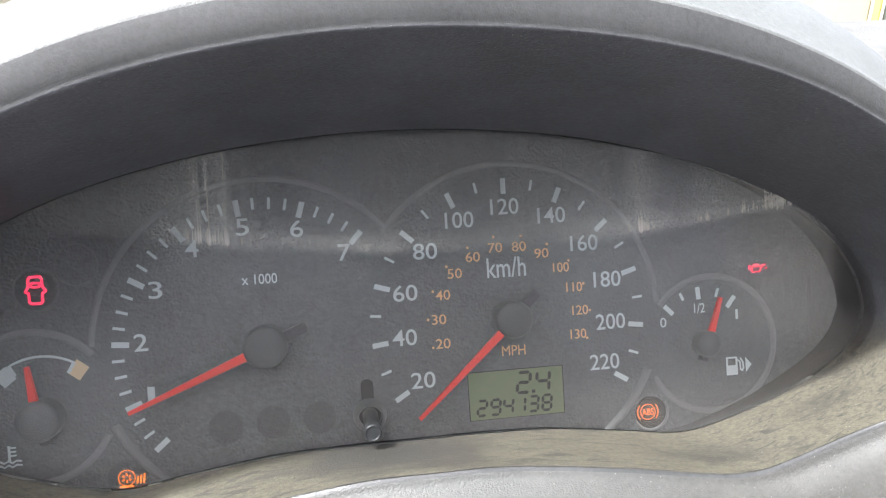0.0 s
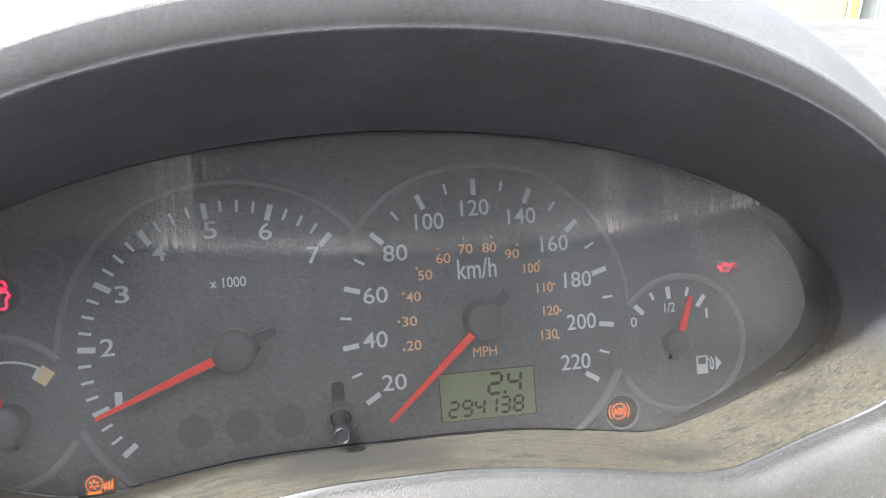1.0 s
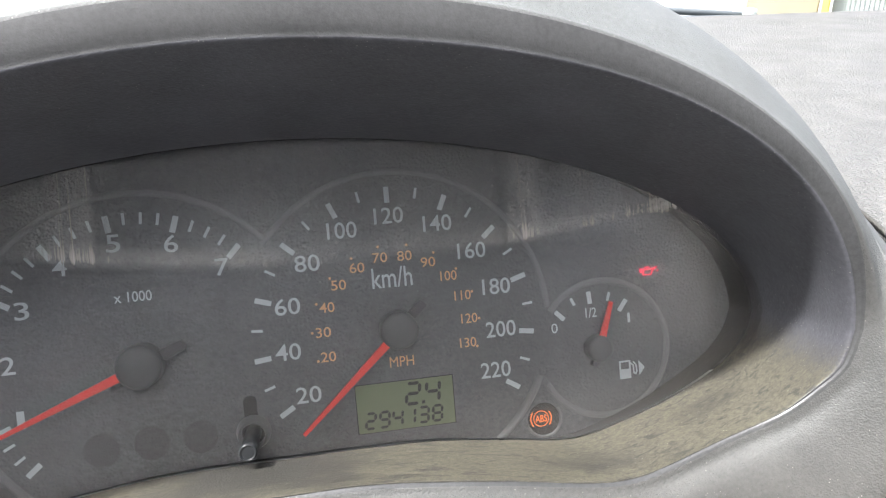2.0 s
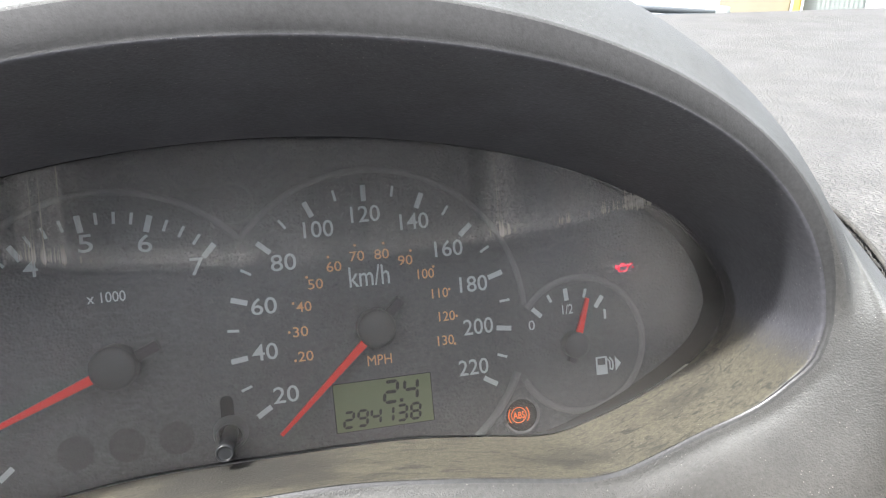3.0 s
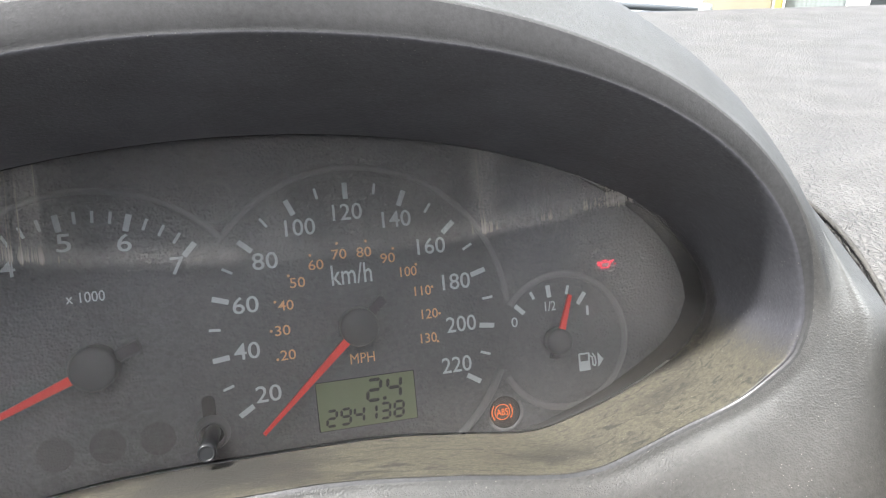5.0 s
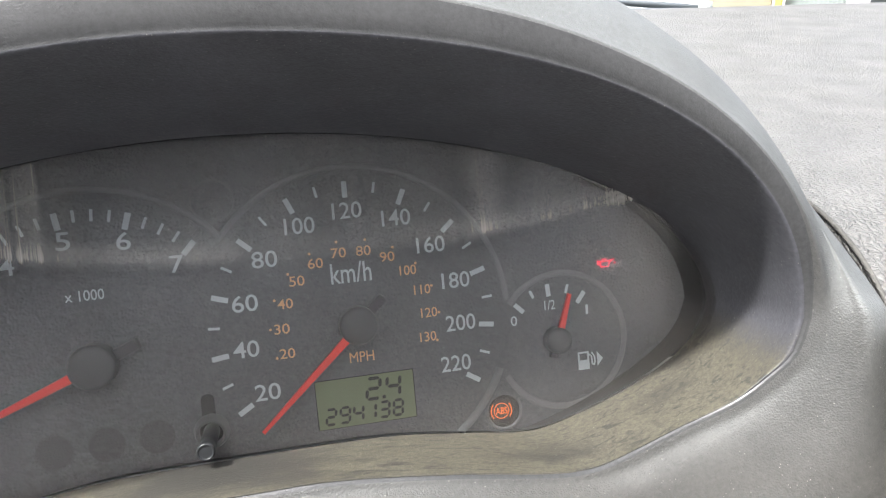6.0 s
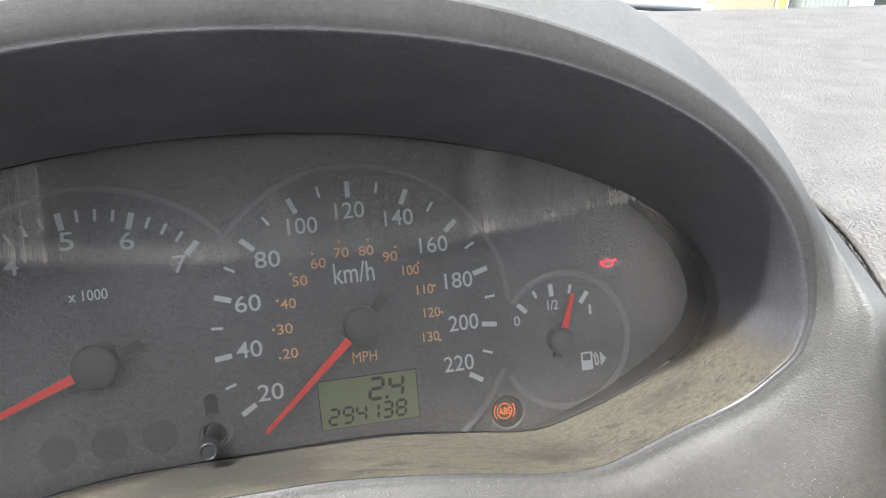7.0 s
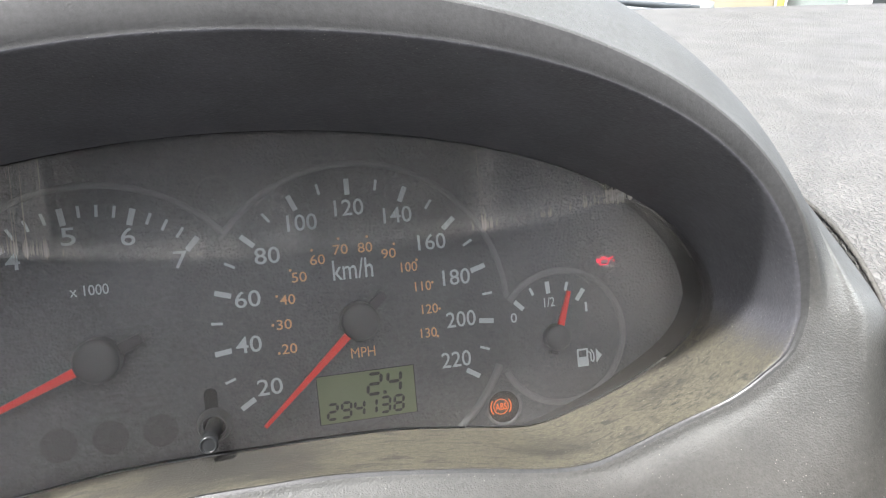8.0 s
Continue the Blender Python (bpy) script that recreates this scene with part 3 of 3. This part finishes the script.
part("lit_symbol", arc_ridge(bmesh.new(), AS, 0.00265, 0.00042, 0, 360, 0.0004, 40), GLOW_ORANGE, well)
part_of_mesh("lit_symbol", text_mesh("ABS", 0.0042, 0.0024, AS, -0.0001, 0.004), GLOW_ORANGE, well)
for a in (50, 230):
    part("lit_symbol", arc_ridge(bmesh.new(), AS, 0.0037, 0.00055, a, a + 80, 0.0004, 20), GLOW_ORANGE, well)

# glow-plug lamp
TU = (-0.1256, -0.0414)
well = part("turbo_lamp", prism(bmesh.new(), circle2(TU, 0.0062), 0.0001, -0.00006), BLANK, cluster, "round window with lit orange engine lamp")
part("lit_symbol", arc_ridge(bmesh.new(), (TU[0] - 0.0006, TU[1] + 0.0004), 0.0025, 0.0009, 0, 360, 0.0003, 40), GLOW_ORANGE, well)
for i in range(6):
    part("lit_symbol", bar(bmesh.new(), (TU[0] - 0.0006, TU[1] + 0.0004), 60 * i, 0.0007, 0.0015, 0.0005, 0.0, -0.0002), GLOW_ORANGE, well)
part("lit_symbol", prism(bmesh.new(), [(TU[0] - 0.0028, TU[1] - 0.0026), (TU[0] + 0.0014, TU[1] - 0.0026), (TU[0] + 0.0014, TU[1] - 0.0020), (TU[0] - 0.0028, TU[1] - 0.0020)], 0.0, -0.0002), GLOW_ORANGE, well)
for i in range(3):
    x = TU[0] + 0.0022 + 0.0010 * i
    part("lit_symbol", prism(bmesh.new(), [(x, TU[1] - 0.0016), (x + 0.0005, TU[1] - 0.0016), (x + 0.0009, TU[1] + 0.0006 + 0.0004 * i), (x + 0.0004, TU[1] + 0.0006 + 0.0004 * i)], 0.0, -0.0002), GLOW_ORANGE, well)


def outline_symbol(c, pts, width, closed=True):
    """A symbol drawn as a band along a line of points (millimetres round c)."""
    bm = bmesh.new()
    pts = [Vector(p) * 0.001 for p in pts]
    n = len(pts)
    for i in range(n if closed else n - 1):
        p, q = pts[i], pts[(i + 1) % n]
        d = (q - p).normalized() * width / 2
        s = Vector((-d.y, d.x))
        prism(bm, [(c[0] + v.x, c[1] + v.y) for v in (p - d * 0.6 + s, q + d * 0.6 + s, q + d * 0.6 - s, p - d * 0.6 - s)], 0.0, -0.0002)
    return bm


# door-open lamp: a car from above with open doors
DO = (-0.1489, 0.0200)
part("lit_symbol", outline_symbol(DO, [(-1.5, 4.1), (1.5, 4.1), (2.0, 3.2), (2.0, 1.2), (3.0, -0.4), (2.0, -1.0), (1.9, -3.6), (1.3, -4.2), (-1.3, -4.2), (-1.9, -3.6), (-2.0, -1.0), (-3.0, -0.4), (-2.0, 1.2), (-2.0, 3.2)], 0.0007), GLOW_RED, cluster, "lit red open-door symbol")
part("lit_symbol", outline_symbol(DO, [(-1.6, 1.6), (-0.8, 2.2), (0.8, 2.2), (1.6, 1.6), (0.9, 0.9), (-0.9, 0.9)], 0.0006), GLOW_RED, cluster, "lit red windscreen of the symbol")
# oil lamp
OI = (0.0901, 0.0108)
part("lit_symbol", outline_symbol(OI, [(-1.9, -1.3), (0.9, -1.3), (1.6, 0.2), (3.2, 1.2), (1.2, 0.6), (-1.9, 0.6)], 0.00042), GLOW_RED, cluster, "lit red oil-can symbol")
part("lit_symbol", outline_symbol(OI, [(-1.9, 0.3), (-3.0, 0.9), (-3.0, -0.2), (-1.9, -0.3)], 0.0005, False), GLOW_RED, cluster, "lit red handle of the symbol")
part("lit_symbol", outline_symbol(OI, [(-1.2, 1.3), (0.4, 1.3)], 0.0005, False), GLOW_RED, cluster, "lit red cap of the symbol")
part("lit_symbol", prism(bmesh.new(), circle2((OI[0] + 0.0035, OI[1] - 0.0002), 0.00035, 10), 0.0, -0.0002), GLOW_RED, cluster, "lit red drop of the symbol")

# printed fuel pump and coolant symbols
PU = (0.0790, -0.0232)
part("printed_symbol", outline_symbol(PU, [(-2.0, -2.8), (1.6, -2.8), (1.6, 3.0), (-2.0, 3.0)], 0.0006), WHITE, plate)
part("printed_symbol", prism(bmesh.new(), [(PU[0] - 0.0020, PU[1] - 0.0029), (PU[0] + 0.0016, PU[1] - 0.0029), (PU[0] + 0.0016, PU[1] + 0.0003), (PU[0] - 0.0020, PU[1] + 0.0003)], 0.0, -0.00018), WHITE, plate)
part("printed_symbol", outline_symbol(PU, [(1.6, 2.4), (2.9, 1.4), (3.0, -1.4), (3.7, -1.8), (4.1, -0.8), (4.0, 1.2), (3.1, 2.6)], 0.0005, False), WHITE, plate)
part("printed_symbol", prism(bmesh.new(), [(PU[0] + 0.0050, PU[1] - 0.0024), (PU[0] + 0.0072, PU[1] + 0.0002), (PU[0] + 0.0050, PU[1] + 0.0028)], 0.0, -0.00018), WHITE, plate)
WT = (-0.1600, -0.0312)
part("printed_symbol", outline_symbol(WT, [(0, 3.5), (0, -1.0)], 0.0007, False), WHITE, plate)
for z in (3.1, 1.9, 0.7):
    part("printed_symbol", outline_symbol(WT, [(0, z), (1.9, z)], 0.0005, False), WHITE, plate)
for z in (-1.3, -2.6):
    part("printed_symbol", outline_symbol(WT, [(-4.0, z), (-2.8, z + 0.4), (-1.6, z - 0.3), (-0.4, z + 0.4), (0.8, z - 0.3), (2.0, z + 0.4), (3.4, z + 0.2)], 0.0005, False), WHITE, plate)

# trip reset button with its slot
TR = (-0.0490, -0.0283)
bm = prism(bmesh.new(), [(TR[0] - 0.0004 + 0.0021 * math.cos(a), (-0.0185 if math.sin(a) > 0 else -0.0280) + 0.0021 * math.sin(a)) for a in [2 * math.pi * i / 32 for i in range(32)]], 0.0001, -0.00006)
part("button_slot", bm, SLOT, cluster, "black slot over the trip button")
part("button_hole", prism(bmesh.new(), circle2(TR, 0.0036), 0.0001, -0.00012), SLOT, cluster, "dark hole round the trip button")
trip = part("trip_button", lathe(bmesh.new(), TR, [(0.0025, 0.0), (0.0025, -0.0130), (0.0022, -0.0134), (0.0022, -0.0196), (0.0026, -0.0200), (0.0027, -0.0205), (0.0027, -0.0220), (0.0025, -0.0226), (0.0021, -0.0228), (0.0020, -0.0225), (0.00195, -0.0224), (0.0017, -0.02245), (0.0, -0.0225)], 36), GLOSS, cluster, "glossy black trip reset button", True)
part("collar", lathe(bmesh.new(), TR, [(0.0056, 0.0001), (0.0054, -0.0008), (0.0046, -0.0042), (0.0044, -0.0050), (0.0041, -0.0052), (0.0038, -0.0049), (0.0037, -0.0008)], 44), COLLAR, trip, "worn dark grey collar", True)

# the cover lens, a sheet that leans with the dials and meets the inner bezel, bowed to steer its reflections
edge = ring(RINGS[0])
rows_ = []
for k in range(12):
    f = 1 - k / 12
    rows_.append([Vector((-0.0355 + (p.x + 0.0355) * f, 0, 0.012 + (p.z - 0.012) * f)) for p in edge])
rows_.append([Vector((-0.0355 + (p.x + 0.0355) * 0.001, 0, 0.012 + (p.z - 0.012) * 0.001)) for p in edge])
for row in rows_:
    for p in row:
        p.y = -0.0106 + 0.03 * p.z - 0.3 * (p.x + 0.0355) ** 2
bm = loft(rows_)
lens = part("cover_lens", bm, LENS, cluster, "clear plastic lens with fine dust and painted-in reflection streaks", True)
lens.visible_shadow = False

# ---- dashboard top beside the pod ----
def seam_x(y):
    """Where the dashboard's edge runs along the pod."""
    y = min(y, 0.004)
    return 0.1622 + 0.115 * (y - 0.004) - 2.4 * (y - 0.004) ** 2


def dash_height(y):
    return 0.030 - (2.2 * y * y if y < 0 else 0.0)


bm = bmesh.new()
offs = [0.0008, 0.0008, 0.0010, 0.0014, 0.0022] + [0.006 + 0.02 * i for i in range(44)]
drop = [0.0030, 0.0012, 0.0006, 0.0002, 0.0] + [0.0] * 44
ys = [-0.20 + 0.008 * j for j in range(26)] + [0.02 + 0.03 * j for j in range(19)] + [0.572, 0.578]
grid = []
for y in ys:
    fall = 0.0 if y < 0.565 else 0.004 if y < 0.575 else 0.02
    grid.append([bm.verts.new((seam_x(y) + o, y, dash_height(y) - d - fall)) for o, d in zip(offs, drop)])
for a, b in zip(grid, grid[1:]):
    for i in range(len(offs) - 1):
        bm.faces.new((a[i], a[i + 1], b[i + 1], b[i]))
dash = thing("dashboard", "grey leather-grained dashboard top beside the instrument hood", "dashboard", (0.3, 0.2, 0.0), local=False)
part("top_panel", bm, DASH, dash, "pale grey leather-grained top panel", True)
groove = []
for j in range(34):
    y = -0.16 + 0.0055 * j
    c = Vector((seam_x(y) + 0.0006, y, dash_height(y) + 0.0004))
    groove.append([c + Vector((0.0009 * math.cos(a), 0, 0.0009 * math.sin(a))) for a in [2 * math.pi * i / 10 for i in range(10)]])
part("edge_seam", loft(groove), SEAM, dash, "dark grained seam along the edge", True)
bm = bmesh.new()
xs2 = [-0.75 + 0.04 * i for i in range(22)] + [0.1632]
grid = [[bm.verts.new((x, y, dash_height(y) - 0.002)) for x in xs2] for y in [0.03 + 0.03 * j for j in range(19)]]
for a, b in zip(grid, grid[1:]):
    for i in range(len(xs2) - 1):
        bm.faces.new((a[i], a[i + 1], b[i + 1], b[i]))
part("rear_panel", bm, DASH, dash, "", True)

# ---- unseen walls that close the place and shape light and reflections (world coordinates) ----
SHEET = material("unseen_grey", (0.30, 0.29, 0.28), 0.8)
_k = Nodes(SHEET)
_k.put(_k.bsdf.inputs["Base Color"], _k.ramp(_k.noise(14, 4.0), [(0.3, (0.26, 0.25, 0.24)), (0.7, (0.34, 0.33, 0.31))]))
UNSEEN_PALE = material("unseen_pale", (0.50, 0.495, 0.49), 0.9)
UNSEEN_WHITE = material("unseen_white", (0.80, 0.80, 0.78), 0.7)
UNSEEN_DARK = material("unseen_dark", (0.05, 0.05, 0.055), 0.9)
_k = Nodes(UNSEEN_DARK)
_k.put(_k.bsdf.inputs["Base Color"], _k.ramp(_k.noise(20, 4.0), [(0.3, (0.035, 0.035, 0.04)), (0.7, (0.065, 0.065, 0.07))]))


def slab(name, lo, hi, mat, label, m=None):
    bm = bmesh.new()
    bmesh.ops.create_cube(bm, size=1.0)
    for v in bm.verts:
        v.co = Vector([l + (h - l) * (c + 0.5) for l, h, c in zip(lo, hi, v.co)])
    bmesh.ops.bevel(bm, geom=bm.edges[:], offset=0.006, segments=2, affect="EDGES")
    ob = tagged(part(name, bm, mat), label, "car body", "", "structure")
    if m:
        ob.matrix_world = m
    return ob


slab("ceiling", (-0.80, -1.06, 0.62), (1.0, -0.60, 0.66), UNSEEN_PALE, "pale grey ceiling out of view, cut back for light")
# height chosen to limit the light that comes in from the left
slab("wall_left", (-0.84, -1.06, -0.8), (-0.76, 0.6, 0.24), UNSEEN_DARK, "dark side wall added out of view")
slab("wall_right", (1.0, -1.06, -0.8), (1.04, 0.6, 0.02), UNSEEN_DARK, "dark side wall added out of view")
# panels and gaps invented behind the camera, to be mirrored in the lens
slab("wall_back", (-0.30, -1.06, -0.8), (0.26, -1.02, 0.475), SHEET, "grey unseen panel placed for the lens reflection")
slab("wall_back_side", (-0.80, -1.06, -0.8), (-0.30, -1.02, 0.10), UNSEEN_WHITE, "pale unseen panel placed to brighten the lens reflection")
slab("wall_back_side", (0.26, -1.06, -0.8), (1.0, -1.02, 0.10), UNSEEN_WHITE, "pale unseen panel placed to brighten the lens reflection")
slab("wall_back_upper", (-0.80, -1.06, 0.545), (1.0, -1.02, 0.62), UNSEEN_PALE, "pale unseen panel over the gaps that reflect as a band")
for x0, x1 in ((-0.80, -0.284), (-0.005, 0.289), (0.554, 1.0)):
    slab("wall_back_blocker", (x0, -1.06, 0.42 if abs(x0 + x1) > 0.4 else 0.4775), (x1, -1.02, 0.545), UNSEEN_DARK, "dark unseen panel that breaks up the reflected band")
# set high and pale to throw light up under the hood
slab("floor", (-0.84, -1.06, -0.50), (1.04, 0.6, -0.46), UNSEEN_PALE, "pale unseen floor raised to bounce light upward")
slab("wall_front", (-0.80, 0.58, -0.8), (1.0, 0.62, 0.0), UNSEEN_DARK, "dark bulkhead under the windscreen")

# ---- windscreen foot and what stands outside ----
COWL = material("scuttle_black", (0.03, 0.035, 0.035), 0.5)
BEIGE = material("beige_cladding", (0.55, 0.47, 0.33), 0.8)
_k = Nodes(BEIGE)
_k.put(_k.bsdf.inputs["Base Color"], _k.ramp(_k.noise(9, 4.0), [(0.3, (0.25, 0.225, 0.160)), (0.7, (0.30, 0.270, 0.195))]))
WIPER = material("wiper_grey", (0.17, 0.185, 0.19), 0.45)
YELLOW = material("yellow_paint", (0.50, 0.38, 0.10), 0.5)
PALE = material("pale_panel", (0.30, 0.33, 0.31), 0.6)
WHITEWALL = material("white_wall", (0.50, 0.53, 0.54), 0.8)


def around(azimuth, distance, z):
    """A place outside, by its bearing to the right of straight ahead from the driver's seat."""
    a = radians(azimuth)
    return Vector((-0.024 + distance * math.sin(a), -0.209 + distance * math.cos(a), z))


def upright(name, az0, az1, distance, z0, z1, mat, label, category, depth=0.06):
    """A standing panel or post between two bearings."""
    p, q = around(az0, distance, 0), around(az1, distance, 0)
    u = (q - p).normalized()
    out = Vector((u.y, -u.x, 0)) * -1
    bm = bmesh.new()
    lo = [p, q, q + out * depth, p + out * depth]
    a = [bm.verts.new((v.x, v.y, z0)) for v in lo]
    b = [bm.verts.new((v.x, v.y, z1)) for v in lo]
    bm.faces.new(a[::-1])
    bm.faces.new(b)
    for i in range(4):
        bm.faces.new((a[i], a[(i + 1) % 4], b[(i + 1) % 4], b[i]))
    bmesh.ops.bevel(bm, geom=bm.edges[:], offset=0.004, segments=2, affect="EDGES")
    return tagged(part(name, bm, mat), label, category)


upright("white_van_wall", 18.0, 32.0, 2.6, -1.15, 0.5, WHITEWALL, "white painted wall outside the windscreen", "wall")
upright("beige_wall", 32.9, 37.5, 2.5, -1.15, 0.5, BEIGE, "beige clad wall outside the windscreen", "wall")
upright("yellow_post", 37.65, 38.15, 2.45, -1.15, 0.4, YELLOW, "yellow painted post beside the beige wall", "post")
fence = upright("pale_fence", 38.3, 42.0, 2.5, -1.15, 0.4, PALE, "pale grey-green ribbed fence panel outside", "fence")
for i in range(13):
    slat = upright("slat", 38.38 + 0.28 * i, 38.52 + 0.28 * i, 2.494, -1.13, 0.39, PALE, "", "", 0.016)
    slat.parent = fence
upright("grey_post", 43.4, 44.6, 2.5, -1.15, 0.4, COWL, "dark grey post outside", "post")
upright("beige_wall", -40.0, -21.0, 2.5, -1.15, -0.02, BEIGE, "beige clad wall outside the windscreen", "wall")

upright("white_rail", -23.0, -17.5, 2.4, -0.058, -0.044, WHITEWALL, "thin white rail before the beige wall", "rail", 0.02)
upright("rail_post", -17.9, -17.5, 2.43, -1.15, -0.05, WHITEWALL, "white post under the rail", "post", 0.02)

# wall added out of view so that the lens mirrors something pale
bm = bmesh.new()
bmesh.ops.create_cube(bm, size=1.0)
for v in bm.verts:
    v.co = Vector((v.co.x * 9.0, -2.75 + v.co.y * 0.2, -0.02 + v.co.z * 2.26))
bmesh.ops.bevel(bm, geom=bm.edges[:], offset=0.02, segments=2, affect="EDGES")
tagged(part("reflected_wall", bm, UNSEEN_PALE), "pale unseen wall added for the lens reflection", "wall")

# scuttle strip at the foot of the windscreen
bm = bmesh.new()
rows_ = [[(-0.70 + 0.05 * i, 0.585 + 0.02 * j, 0.004 + 0.003 * j) for i in range(34)] for j in range(5)]
bm = loft(rows_, False)
bmesh.ops.solidify(bm, geom=bm.faces[:], thickness=0.004)
tagged(part("scuttle", bm, COWL), "black scuttle panel at the windscreen foot", "trim", "", "structure")

# wiper arm that rests along the windscreen foot
wiper = thing("wiper", "black windscreen wiper at the foot of the windscreen", "wiper", (0.40, 0.62, 0.02), local=False)


def rod(bm, p, q, r, n=10):
    p, q = Vector(p), Vector(q)
    d = (q - p).normalized()
    u = d.orthogonal().normalized()
    v = d.cross(u)
    ends = [[bm.verts.new(c + (u * math.cos(2 * math.pi * i / n) + v * math.sin(2 * math.pi * i / n)) * r) for i in range(n)] for c in (p, q)]
    for i in range(n):
        bm.faces.new((ends[0][i], ends[0][(i + 1) % n], ends[1][(i + 1) % n], ends[1][i]))
    bm.faces.new(ends[0][::-1])
    bm.faces.new(ends[1])
    return bm


part("arm", rod(bmesh.new(), (0.16, 0.63, 0.052), (0.52, 0.61, 0.022), 0.004), WIPER, wiper, "black wiper arm", True)
part("blade", rod(bmesh.new(), (0.10, 0.60, 0.030), (0.50, 0.60, 0.022), 0.003), WIPER, wiper, "black rubber blade", True)
part("pivot_cap", rod(bmesh.new(), (0.505, 0.602, 0.016), (0.505, 0.600, 0.032), 0.008, 16), PALE, wiper, "pale pivot cap", True)

# ---- outside ----
GROUND = material("concrete", (0.3, 0.29, 0.28), 0.9)
_k = Nodes(GROUND)
_k.put(_k.bsdf.inputs["Base Color"], _k.ramp(_k.noise(3, 6.0), [(0.3, (0.25, 0.245, 0.235)), (0.7, (0.34, 0.33, 0.32))]))
bm = bmesh.new()
bmesh.ops.create_grid(bm, x_segments=8, y_segments=8, size=400)
ground = tagged(part("ground", bm, GROUND), "pale concrete ground outside the car", "ground", "", "structure")
ground.location = (0, 0, -1.15)
